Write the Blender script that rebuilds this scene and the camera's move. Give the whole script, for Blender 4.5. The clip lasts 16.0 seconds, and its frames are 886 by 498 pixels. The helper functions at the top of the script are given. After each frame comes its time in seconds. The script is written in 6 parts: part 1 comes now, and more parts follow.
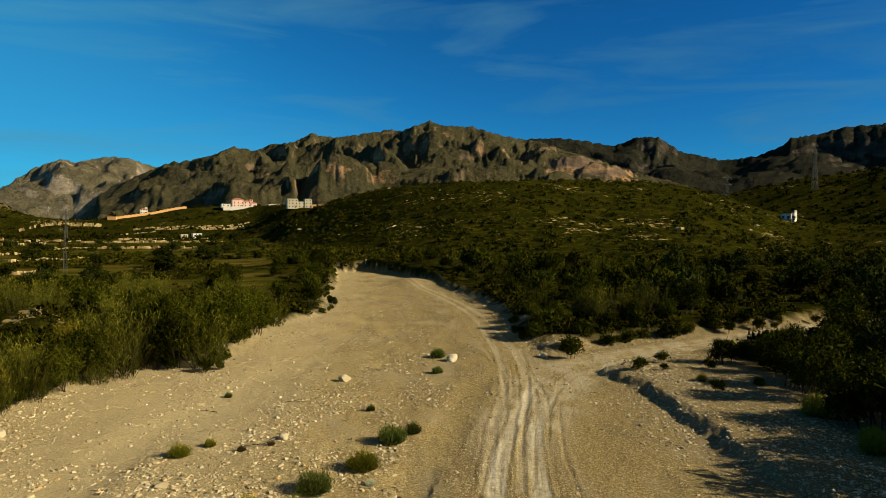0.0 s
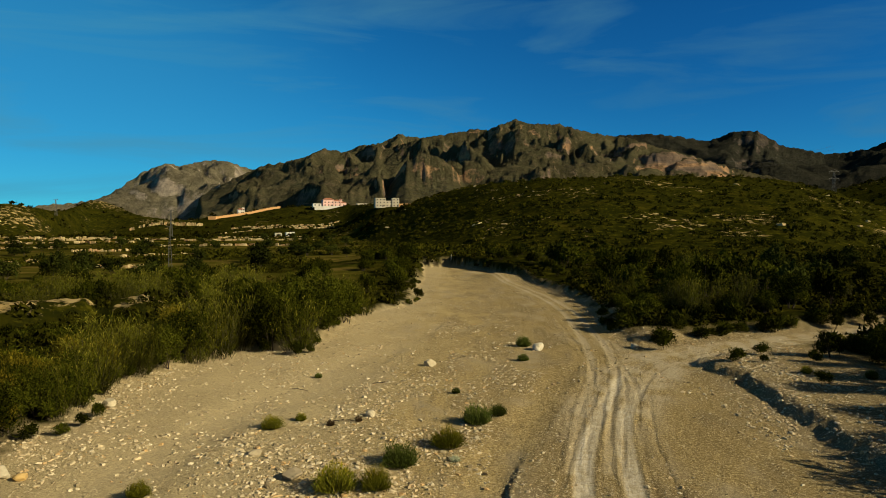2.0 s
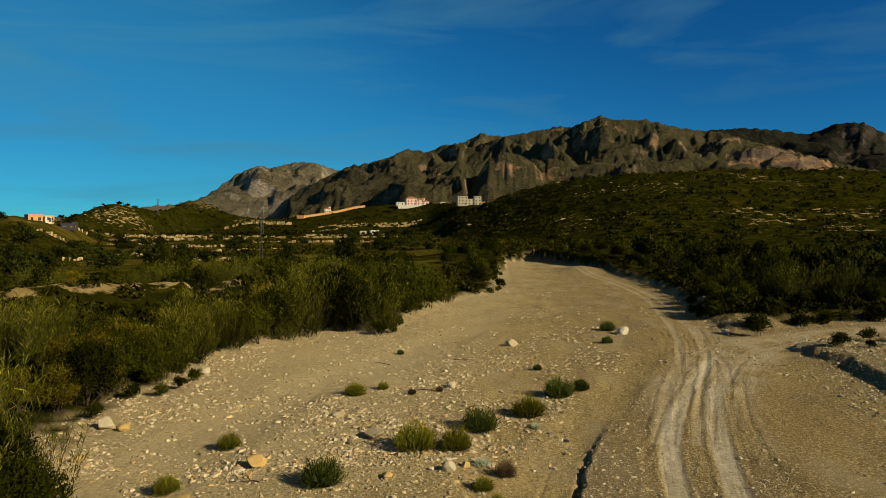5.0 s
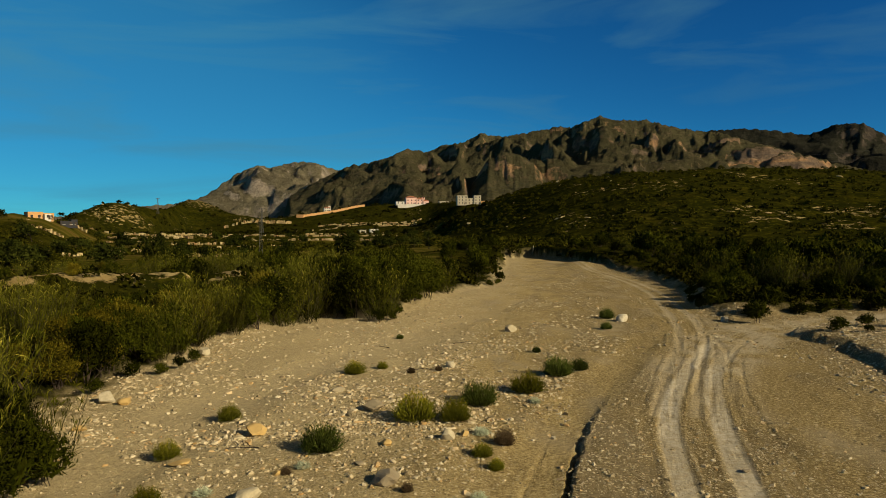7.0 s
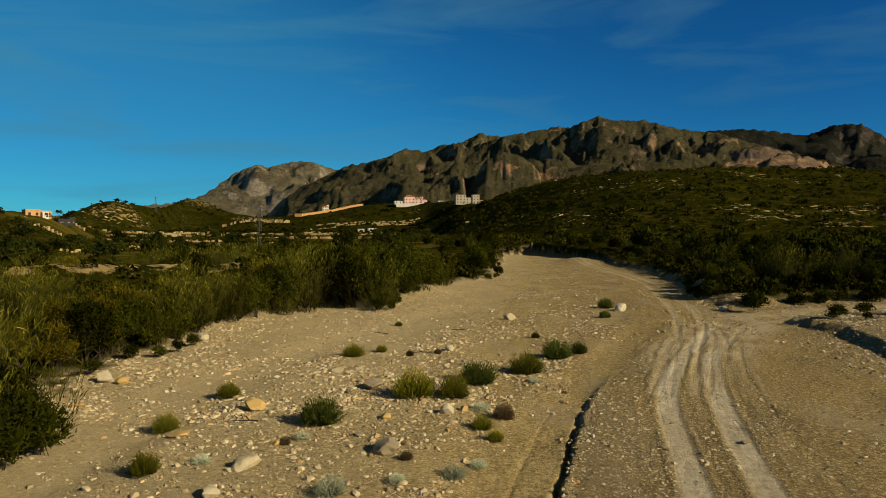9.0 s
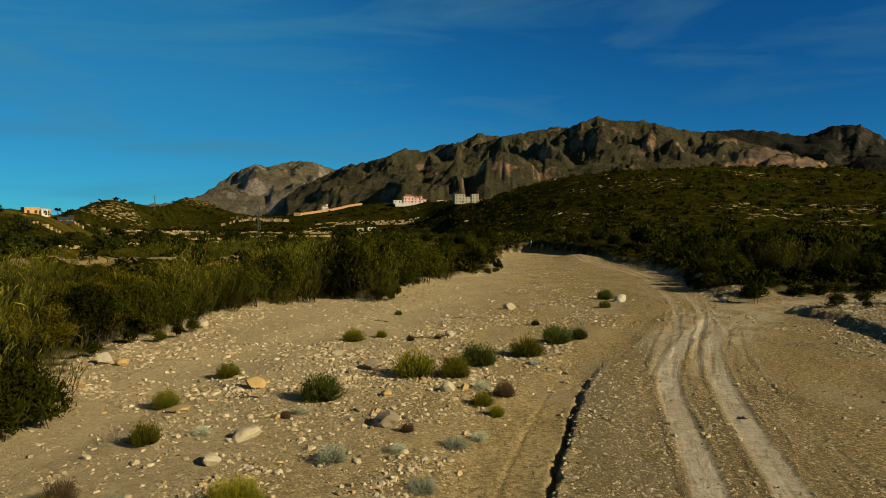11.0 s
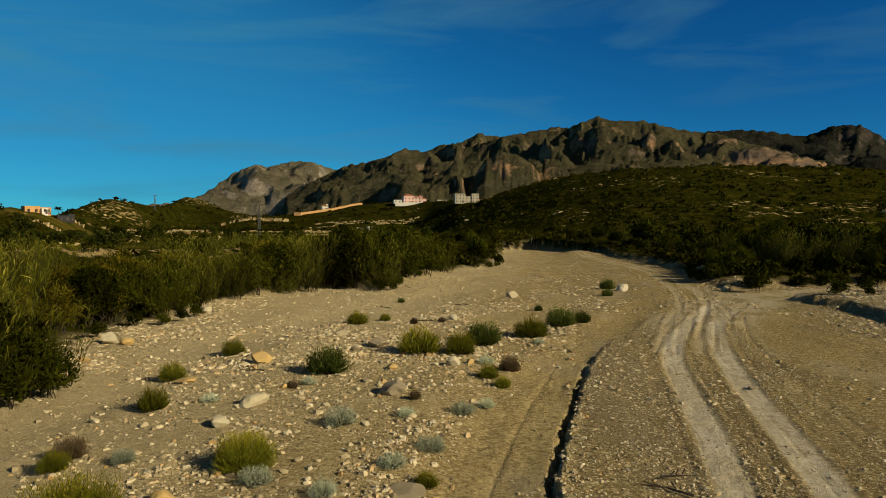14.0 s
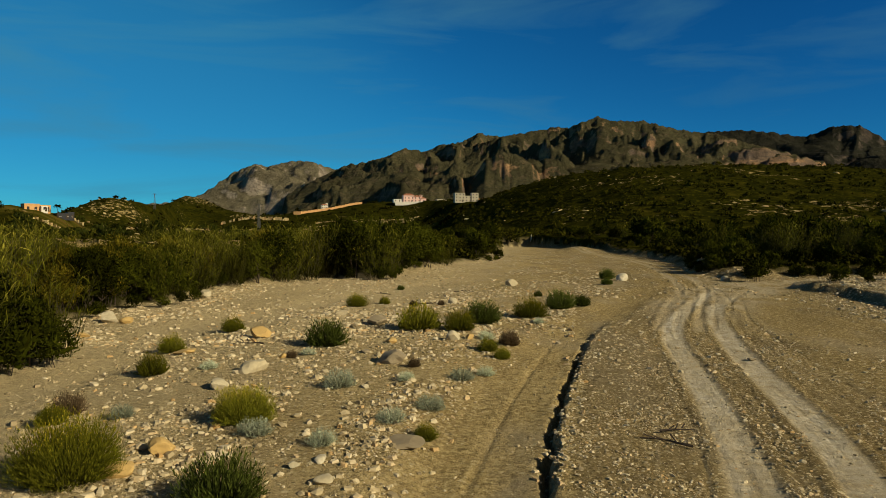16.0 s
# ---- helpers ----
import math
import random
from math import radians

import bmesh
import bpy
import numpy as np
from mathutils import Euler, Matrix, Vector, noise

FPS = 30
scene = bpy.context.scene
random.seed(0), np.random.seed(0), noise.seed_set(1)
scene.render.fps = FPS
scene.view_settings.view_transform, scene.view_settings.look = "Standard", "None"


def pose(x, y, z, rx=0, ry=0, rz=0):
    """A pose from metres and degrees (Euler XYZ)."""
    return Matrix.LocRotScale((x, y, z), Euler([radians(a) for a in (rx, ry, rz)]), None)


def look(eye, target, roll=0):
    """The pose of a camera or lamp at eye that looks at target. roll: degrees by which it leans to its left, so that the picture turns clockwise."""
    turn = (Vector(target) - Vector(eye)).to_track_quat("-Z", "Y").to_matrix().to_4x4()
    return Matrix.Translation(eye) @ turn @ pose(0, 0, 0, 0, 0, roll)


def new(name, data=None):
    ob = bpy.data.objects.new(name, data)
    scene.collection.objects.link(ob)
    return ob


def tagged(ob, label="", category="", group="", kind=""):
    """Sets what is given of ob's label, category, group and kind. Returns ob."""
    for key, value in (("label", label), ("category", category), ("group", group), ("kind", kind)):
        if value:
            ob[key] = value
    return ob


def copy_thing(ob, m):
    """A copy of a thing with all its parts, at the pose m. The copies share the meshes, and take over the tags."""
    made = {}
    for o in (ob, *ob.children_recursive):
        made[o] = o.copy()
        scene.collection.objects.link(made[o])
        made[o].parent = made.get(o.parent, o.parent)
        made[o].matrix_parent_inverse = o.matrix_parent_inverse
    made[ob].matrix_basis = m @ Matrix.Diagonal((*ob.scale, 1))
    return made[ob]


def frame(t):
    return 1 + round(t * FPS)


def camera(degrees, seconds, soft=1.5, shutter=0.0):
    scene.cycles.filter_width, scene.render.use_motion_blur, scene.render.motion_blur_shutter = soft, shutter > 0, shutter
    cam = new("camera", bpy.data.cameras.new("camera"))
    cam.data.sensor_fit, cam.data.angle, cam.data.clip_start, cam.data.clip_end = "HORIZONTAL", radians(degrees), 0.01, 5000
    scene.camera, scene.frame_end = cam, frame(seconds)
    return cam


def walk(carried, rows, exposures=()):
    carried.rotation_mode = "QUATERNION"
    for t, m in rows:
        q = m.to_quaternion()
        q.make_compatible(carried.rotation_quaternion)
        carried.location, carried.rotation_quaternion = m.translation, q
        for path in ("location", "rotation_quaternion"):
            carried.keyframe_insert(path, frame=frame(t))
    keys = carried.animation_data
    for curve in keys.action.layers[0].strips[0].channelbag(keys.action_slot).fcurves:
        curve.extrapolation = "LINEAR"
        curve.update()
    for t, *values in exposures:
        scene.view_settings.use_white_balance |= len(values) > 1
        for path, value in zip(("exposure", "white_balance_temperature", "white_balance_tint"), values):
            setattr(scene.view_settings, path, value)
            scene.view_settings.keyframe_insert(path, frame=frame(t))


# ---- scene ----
cam = camera(66.3, 16.0, 0.6)
PATH = [
    (0, (-0.23, -1.53, 9.931), (-0.024, 0.459, 9.886), -0.2),
    (0.5, (-0.207, -1.457, 9.716), (-0.052, 0.536, 9.669), -0.3),
    (1, (-0.203, -1.385, 9.48), (-0.113, 0.613, 9.434), -0.3),
    (1.5, (-0.203, -1.35, 9.247), (-0.182, 0.65, 9.201), -0.3),
    (2, (-0.21, -1.382, 9.002), (-0.256, 0.617, 8.956), -0.3),
    (2.5, (-0.239, -1.372, 8.817), (-0.354, 0.625, 8.771), -0.3),
    (3, (-0.232, -1.299, 8.601), (-0.417, 0.692, 8.553), -0.4),
    (3.5, (-0.242, -1.325, 8.383), (-0.493, 0.659, 8.336), -0.4),
    (4, (-0.204, -1.316, 8.15), (-0.491, 0.663, 8.103), -0.4),
    (6.5, (-0.142, -1.405, 6.893), (-0.429, 0.573, 6.847), -0.4),
    (7, (-0.142, -1.44, 6.665), (-0.428, 0.539, 6.619), -0.3),
    (7.5, (-0.155, -1.439, 6.461), (-0.439, 0.541, 6.415), -0.3),
    (8, (-0.149, -1.431, 6.256), (-0.433, 0.548, 6.21), -0.3),
    (8.5, (-0.171, -1.437, 6.043), (-0.452, 0.543, 5.997), -0.3),
    (9, (-0.184, -1.453, 5.855), (-0.465, 0.527, 5.809), -0.2),
    (11.5, (-0.285, -1.459, 4.997), (-0.563, 0.521, 4.951), -0.1),
    (12, (-0.336, -1.466, 4.87), (-0.614, 0.514, 4.824), -0.1),
    (12.5, (-0.377, -1.473, 4.756), (-0.655, 0.507, 4.71), -0.1),
    (13, (-0.402, -1.483, 4.63), (-0.679, 0.497, 4.584), -0.1),
    (13.5, (-0.408, -1.519, 4.489), (-0.685, 0.462, 4.443), -0.0),
    (14, (-0.414, -1.532, 4.326), (-0.692, 0.448, 4.281), -0.1),
    (14.5, (-0.424, -1.543, 4.142), (-0.701, 0.438, 4.096), -0.0),
    (15, (-0.416, -1.528, 3.942), (-0.693, 0.452, 3.897), -0.0),
    (15.5, (-0.416, -1.53, 3.732), (-0.693, 0.45, 3.687), -0.0),
    (16, (-0.414, -1.538, 3.515), (-0.691, 0.442, 3.47), -0.0),
]
walk(cam, [(t, look(eye, target, roll)) for t, eye, target, roll in PATH], [(0.0, 0.50, 6550, 3), (3.5, 0.17, 6500, 3), (6.5, 0.10, 6650, 6), (9.0, 0.07, 6600, 6), (12.0, 0.04, 6450, 5), (16.0, 0.02, 6400, 4)])

# ---- world and sun ----
SUN_AZ, SUN_EL = 112.0, 27.0          # degrees clockwise from the line of sight, and up
world = bpy.data.worlds.new("sky")
scene.world = world
world.use_nodes = True
wn, wl = world.node_tree.nodes, world.node_tree.links
sky = wn.new("ShaderNodeTexSky")
sky.sky_type, sky.sun_disc = "NISHITA", False
sky.sun_elevation, sky.sun_rotation = radians(SUN_EL), radians(SUN_AZ)
sky.altitude, sky.air_density, sky.dust_density, sky.ozone_density = 300, 0.8, 0.0, 3.0
hue = wn.new("ShaderNodeHueSaturation")
hue.inputs["Saturation"].default_value = 1.2
hue.inputs["Hue"].default_value = 0.5
hue.inputs["Value"].default_value = 1.15
tint = wn.new("ShaderNodeMix")
tint.data_type, tint.blend_type = "RGBA", "MULTIPLY"
tint.inputs["Factor"].default_value = 1.0
tint.inputs["B"].default_value = (0.19, 0.86, 1.08, 1)
wl.new(hue.outputs[0], tint.inputs["A"])
wl.new(sky.outputs[0], hue.inputs["Color"])
# thin cirrus streaks
tc, mp = wn.new("ShaderNodeTexCoord"), wn.new("ShaderNodeMapping")
mp.inputs["Rotation"].default_value = (0, radians(8), radians(20))
mp.inputs["Scale"].default_value = (1.6, 1.6, 11.0)
wl.new(tc.outputs["Generated"], mp.inputs[0])
cz = wn.new("ShaderNodeTexNoise")
cz.inputs["Scale"].default_value, cz.inputs["Detail"].default_value = 1.7, 7.0
cz.inputs["Roughness"].default_value, cz.inputs["Distortion"].default_value = 0.55, 0.7
wl.new(mp.outputs[0], cz.inputs["Vector"])
cr = wn.new("ShaderNodeMapRange")
cr.inputs[1].default_value, cr.inputs[2].default_value, cr.inputs[4].default_value = 0.46, 0.74, 0.62
wl.new(cz.outputs["Fac"], cr.inputs[0])
cm = wn.new("ShaderNodeMix")
cm.data_type = "RGBA"
wl.new(cr.outputs[0], cm.inputs["Factor"])
wl.new(tint.outputs["Result"], cm.inputs["A"])
cm.inputs["B"].default_value = (1.1, 3.4, 5.0, 1)
dot = wn.new("ShaderNodeVectorMath")
dot.operation = "DOT_PRODUCT"
dot.inputs[1].default_value = (-0.62, 0.78, 0.07)
wl.new(tc.outputs["Generated"], dot.inputs[0])
veil = wn.new("ShaderNodeMapRange")
veil.interpolation_type = "SMOOTHSTEP"
veil.inputs[1].default_value, veil.inputs[2].default_value, veil.inputs[4].default_value = 0.84, 1.0, 0.42
wl.new(dot.outputs["Value"], veil.inputs[0])
hz = wn.new("ShaderNodeMix")
hz.data_type = "RGBA"
hz.inputs["B"].default_value = (0.6, 4.0, 6.9, 1)
wl.new(veil.outputs[0], hz.inputs["Factor"])
wl.new(cm.outputs["Result"], hz.inputs["A"])
# the band of deep blue across the sun's direction
deep = wn.new("ShaderNodeVectorMath")
deep.operation = "DOT_PRODUCT"
deep.inputs[1].default_value = (0.50, 0.76, 0.42)
wl.new(tc.outputs["Generated"], deep.inputs[0])
band = wn.new("ShaderNodeMapRange")
band.interpolation_type = "SMOOTHSTEP"
band.inputs[1].default_value, band.inputs[2].default_value = 0.70, 1.0
band.inputs[3].default_value, band.inputs[4].default_value = 0.0, 0.56
wl.new(deep.outputs["Value"], band.inputs[0])
dz = wn.new("ShaderNodeMix")
dz.data_type, dz.blend_type = "RGBA", "MULTIPLY"
dz.inputs["B"].default_value = (0.45, 0.50, 0.72, 1)
wl.new(band.outputs[0], dz.inputs["Factor"])
wl.new(hz.outputs["Result"], dz.inputs["A"])
# the sky darkens towards the zenith
upz, sep3, zen = wn.new("ShaderNodeMapRange"), wn.new("ShaderNodeSeparateXYZ"), wn.new("ShaderNodeMix")
wl.new(tc.outputs["Generated"], sep3.inputs[0])
wl.new(sep3.outputs[2], upz.inputs[0])
upz.inputs[1].default_value, upz.inputs[2].default_value = 0.30, 0.85
zen.data_type, zen.blend_type = "RGBA", "MULTIPLY"
zen.inputs["B"].default_value = (0.56, 0.26, 0.19, 1)
wl.new(upz.outputs[0], zen.inputs["Factor"])
wl.new(dz.outputs["Result"], zen.inputs["A"])
# paler and warmer towards the sun, behind the camera
glow, gw, gm = wn.new("ShaderNodeVectorMath"), wn.new("ShaderNodeMapRange"), wn.new("ShaderNodeMix")
glow.operation = "DOT_PRODUCT"
glow.inputs[1].default_value = (math.sin(radians(SUN_AZ)) * math.cos(radians(SUN_EL)), math.cos(radians(SUN_AZ)) * math.cos(radians(SUN_EL)), math.sin(radians(SUN_EL)))
wl.new(tc.outputs["Generated"], glow.inputs[0])
wl.new(glow.outputs["Value"], gw.inputs[0])
gw.interpolation_type = "SMOOTHSTEP"
gw.inputs[1].default_value, gw.inputs[2].default_value, gw.inputs[4].default_value = 0.38, 0.9, 0.85
gm.data_type = "RGBA"
gm.inputs["B"].default_value = (1.7, 1.5, 1.15, 1)
wl.new(gw.outputs[0], gm.inputs["Factor"])
wl.new(zen.outputs["Result"], gm.inputs["A"])
wl.new(gm.outputs["Result"], wn["Background"].inputs["Color"])
wn["Background"].inputs["Strength"].default_value = 0.06

sun = new("sun", bpy.data.lights.new("sun", "SUN"))
sun.data.energy, sun.data.angle, sun.data.color = 5.0, radians(0.5), (1.0, 0.84, 0.58)
sd = Vector((math.sin(radians(SUN_AZ)) * math.cos(radians(SUN_EL)),
             math.cos(radians(SUN_AZ)) * math.cos(radians(SUN_EL)), math.sin(radians(SUN_EL))))
sun.matrix_world = Matrix.Translation((60, -40, 60)) @ sd.to_track_quat("Z", "Y").to_matrix().to_4x4()


# ---- materials ----
class Nodes:
    """A small builder for a node material."""

    def __init__(self, name, rough=0.9, spec=0.2):
        self.m = bpy.data.materials.new(name)
        self.m.use_nodes = True
        self.n, self.l = self.m.node_tree.nodes, self.m.node_tree.links
        self.b = self.n["Principled BSDF"]
        self.b.inputs["Roughness"].default_value = rough
        self.b.inputs["Specular IOR Level"].default_value = spec
        self.geo = self.n.new("ShaderNodeNewGeometry")

    def noise(self, scale, detail=5.0, rough=0.55, vec=None, stretch=None):
        t = self.n.new("ShaderNodeTexNoise")
        t.inputs["Scale"].default_value, t.inputs["Detail"].default_value = scale, detail
        t.inputs["Roughness"].default_value = rough
        src = vec or self.geo.outputs["Position"]
        if stretch:
            q = self.n.new("ShaderNodeMapping")
            q.inputs["Scale"].default_value = stretch
            self.l.new(src, q.inputs[0])
            src = q.outputs[0]
        self.l.new(src, t.inputs["Vector"])
        return t.outputs["Fac"]

    def cells(self, scale, out="Color"):
        t = self.n.new("ShaderNodeTexVoronoi")
        t.inputs["Scale"].default_value = scale
        self.l.new(self.geo.outputs["Position"], t.inputs["Vector"])
        return t.outputs[out]

    def span(self, v, lo, hi, a=0.0, b=1.0):
        t = self.n.new("ShaderNodeMapRange")
        for i, x in zip((1, 2, 3, 4), (lo, hi, a, b)):
            t.inputs[i].default_value = x
        self.l.new(v, t.inputs[0])
        return t.outputs[0]

    def math(self, op, a, b):
        t = self.n.new("ShaderNodeMath")
        t.operation = op
        for i, v in enumerate((a, b)):
            if isinstance(v, (int, float)):
                t.inputs[i].default_value = v
            else:
                self.l.new(v, t.inputs[i])
        return t.outputs[0]

    def attr(self, name):
        t = self.n.new("ShaderNodeAttribute")
        t.attribute_name = name
        return t.outputs["Fac"]

    def mix(self, f, a, b, kind="MIX"):
        t = self.n.new("ShaderNodeMix")
        t.data_type, t.blend_type = "RGBA", kind
        if isinstance(f, (int, float)):
            t.inputs["Factor"].default_value = f
        else:
            self.l.new(f, t.inputs["Factor"])
        for k, v in (("A", a), ("B", b)):
            if isinstance(v, tuple):
                t.inputs[k].default_value = (*v, 1)
            else:
                self.l.new(v, t.inputs[k])
        return t.outputs["Result"]

    def ramp(self, v, stops):
        t = self.n.new("ShaderNodeValToRGB")
        e = t.color_ramp.elements
        while len(e) < len(stops):
            e.new(0.5)
        for k, (p, c) in zip(e, stops):
            k.position, k.color = p, (*c, 1)
        self.l.new(v, t.inputs[0])
        return t.outputs[0]

    def done(self, col, bump=None, strength=0.3, dist=0.02):
        if isinstance(col, tuple):
            self.b.inputs["Base Color"].default_value = (*col, 1)
        else:
            self.l.new(col, self.b.inputs["Base Color"])
        if bump is not None:
            t = self.n.new("ShaderNodeBump")
            t.inputs["Strength"].default_value, t.inputs["Distance"].default_value = strength, dist
            self.l.new(bump, t.inputs["Height"])
            self.l.new(t.outputs[0], self.b.inputs["Normal"])
        return self.m


def leaf_mat(name, dark, mid, light, rough=0.6):
    k = Nodes(name, 1.0, 0.0)
    c = k.ramp(k.geo.outputs["Random Per Island"], [(0.0, dark), (0.55, mid), (1.0, light)])
    big = k.span(k.noise(0.35, 3), 0.35, 0.7)
    c = k.mix(k.math("MULTIPLY", big, 0.45), c, light)
    oi = k.n.new("ShaderNodeObjectInfo")
    fine = k.math("MULTIPLY", k.span(k.noise(9.0, 2), 0.3, 0.7, 0.75, 1.15), k.span(oi.outputs["Random"], 0, 1, 0.42, 1.55))
    c = k.mix(k.span(oi.outputs["Random"], 0.75, 1.0, 0.0, 0.5), c, tuple(0.8 * x for x in light))
    g = k.n.new("ShaderNodeCombineColor")
    for i in range(3):
        k.l.new(fine, g.inputs[i])
    return k.done(k.mix(1.0, c, g.outputs[0], "MULTIPLY"))


def twig_mat(name, root, blade, tip):
    """Blades that turn from a darker root to leaf to flowering tip along attribute 'along'."""
    k = Nodes(name, 0.9, 0.0)
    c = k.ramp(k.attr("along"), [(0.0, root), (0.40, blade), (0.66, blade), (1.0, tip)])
    oi = k.n.new("ShaderNodeObjectInfo")
    v = k.math("MULTIPLY", k.span(k.geo.outputs["Random Per Island"], 0, 1, 0.6, 1.35), k.span(oi.outputs["Random"], 0, 1, 0.55, 1.45))
    g = k.n.new("ShaderNodeCombineColor")
    for i in range(3):
        k.l.new(v, g.inputs[i])
    return k.done(k.mix(1.0, c, g.outputs[0], "MULTIPLY"))


def stone_mat(name, a, b, c, d=(0.36, 0.20, 0.09)):
    k = Nodes(name, 0.85, 0.25)
    oi = k.n.new("ShaderNodeObjectInfo")
    seed = k.math("FRACT", k.math("ADD", oi.outputs["Random"], k.geo.outputs["Random Per Island"]), 0)
    col = k.ramp(seed, [(0.0, a), (0.42, b), (0.74, c), (1.0, d)])
    n = k.noise(7.0, 6)
    col = k.mix(k.span(n, 0.35, 0.75, 0, 0.6), col, tuple(x * 0.55 for x in b))
    return k.done(col, k.noise(22.0, 6), 0.5, 0.02)


def plain_mat(name, col, col2, scale=2.0, rough=0.85, bump=0.2):
    k = Nodes(name, rough, 0.25)
    n = k.noise(scale, 6)
    c = k.mix(k.span(n, 0.35, 0.7), col, col2)
    f = k.span(k.noise(scale * 14, 3), 0.3, 0.7, 0.0, 0.25)
    return k.done(k.mix(f, c, tuple(x * 0.6 for x in col2)), n, bump, 0.03)


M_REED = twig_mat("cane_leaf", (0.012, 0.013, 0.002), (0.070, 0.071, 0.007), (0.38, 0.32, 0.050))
M_STEM = plain_mat("cane_stem", (0.055, 0.048, 0.014), (0.03, 0.03, 0.008), 5.0)
M_TAM = leaf_mat("shrub_leaf", (0.007, 0.010, 0.001), (0.021, 0.025, 0.002), (0.050, 0.053, 0.005))
M_RUST = leaf_mat("autumn_leaf", (0.016, 0.016, 0.002), (0.054, 0.048, 0.004), (0.135, 0.104, 0.010))
M_TREE = leaf_mat("tree_leaf", (0.006, 0.009, 0.002), (0.017, 0.022, 0.004), (0.040, 0.045, 0.007))
M_SCRUB = leaf_mat("scrub_leaf", (0.006, 0.008, 0.001), (0.019, 0.020, 0.002), (0.052, 0.048, 0.005))
M_BARK = plain_mat("bark", (0.07, 0.05, 0.035), (0.035, 0.025, 0.018), 6.0)
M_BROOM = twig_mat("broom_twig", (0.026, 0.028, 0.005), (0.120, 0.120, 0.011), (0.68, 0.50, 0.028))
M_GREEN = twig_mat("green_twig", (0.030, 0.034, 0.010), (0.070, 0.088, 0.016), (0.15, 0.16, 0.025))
M_GREY = twig_mat("grey_twig", (0.15, 0.155, 0.10), (0.36, 0.39, 0.27), (0.50, 0.53, 0.38))
M_DRY = twig_mat("dry_twig", (0.06, 0.042, 0.024), (0.095, 0.066, 0.036), (0.14, 0.100, 0.052))
M_STONE = stone_mat("limestone", (0.20, 0.155, 0.085), (0.52, 0.42, 0.25), (0.66, 0.56, 0.38), (0.48, 0.29, 0.10))
M_PALE = stone_mat("pale_rock", (0.52, 0.45, 0.31), (0.47, 0.40, 0.26), (0.44, 0.36, 0.22), (0.55, 0.49, 0.36))
M_OCHRE = plain_mat("ochre_rock", (0.56, 0.38, 0.14), (0.46, 0.31, 0.12), 3.0)
M_GREYROCK = plain_mat("grey_rock", (0.33, 0.27, 0.17), (0.24, 0.19, 0.12), 3.0)
M_PINK = plain_mat("pink_render", (0.84, 0.55, 0.47), (0.76, 0.48, 0.40), 0.6)
M_CREAM = plain_mat("cream_render", (0.50, 0.44, 0.32), (0.42, 0.37, 0.27), 0.6)
M_WHITE = plain_mat("white_render", (0.70, 0.65, 0.56), (0.60, 0.56, 0.48), 0.6)
M_ORANGE = plain_mat("orange_render", (0.64, 0.36, 0.15), (0.55, 0.30, 0.12), 0.5)
M_TILE = plain_mat("roof_tile", (0.40, 0.17, 0.09), (0.30, 0.12, 0.07), 1.5)
M_SHUTTER = plain_mat("window_dark", (0.05, 0.05, 0.055), (0.03, 0.03, 0.035), 2.0, 0.25)
M_STEEL = plain_mat("galvanised_steel", (0.11, 0.11, 0.10), (0.07, 0.07, 0.065), 3.0, 0.7)
M_CABLE = plain_mat("cable", (0.06, 0.06, 0.06), (0.04, 0.04, 0.04), 3.0, 0.6)
M_WALLSTONE = stone_mat("dry_stone", (0.60, 0.47, 0.24), (0.50, 0.38, 0.18), (0.40, 0.29, 0.13))


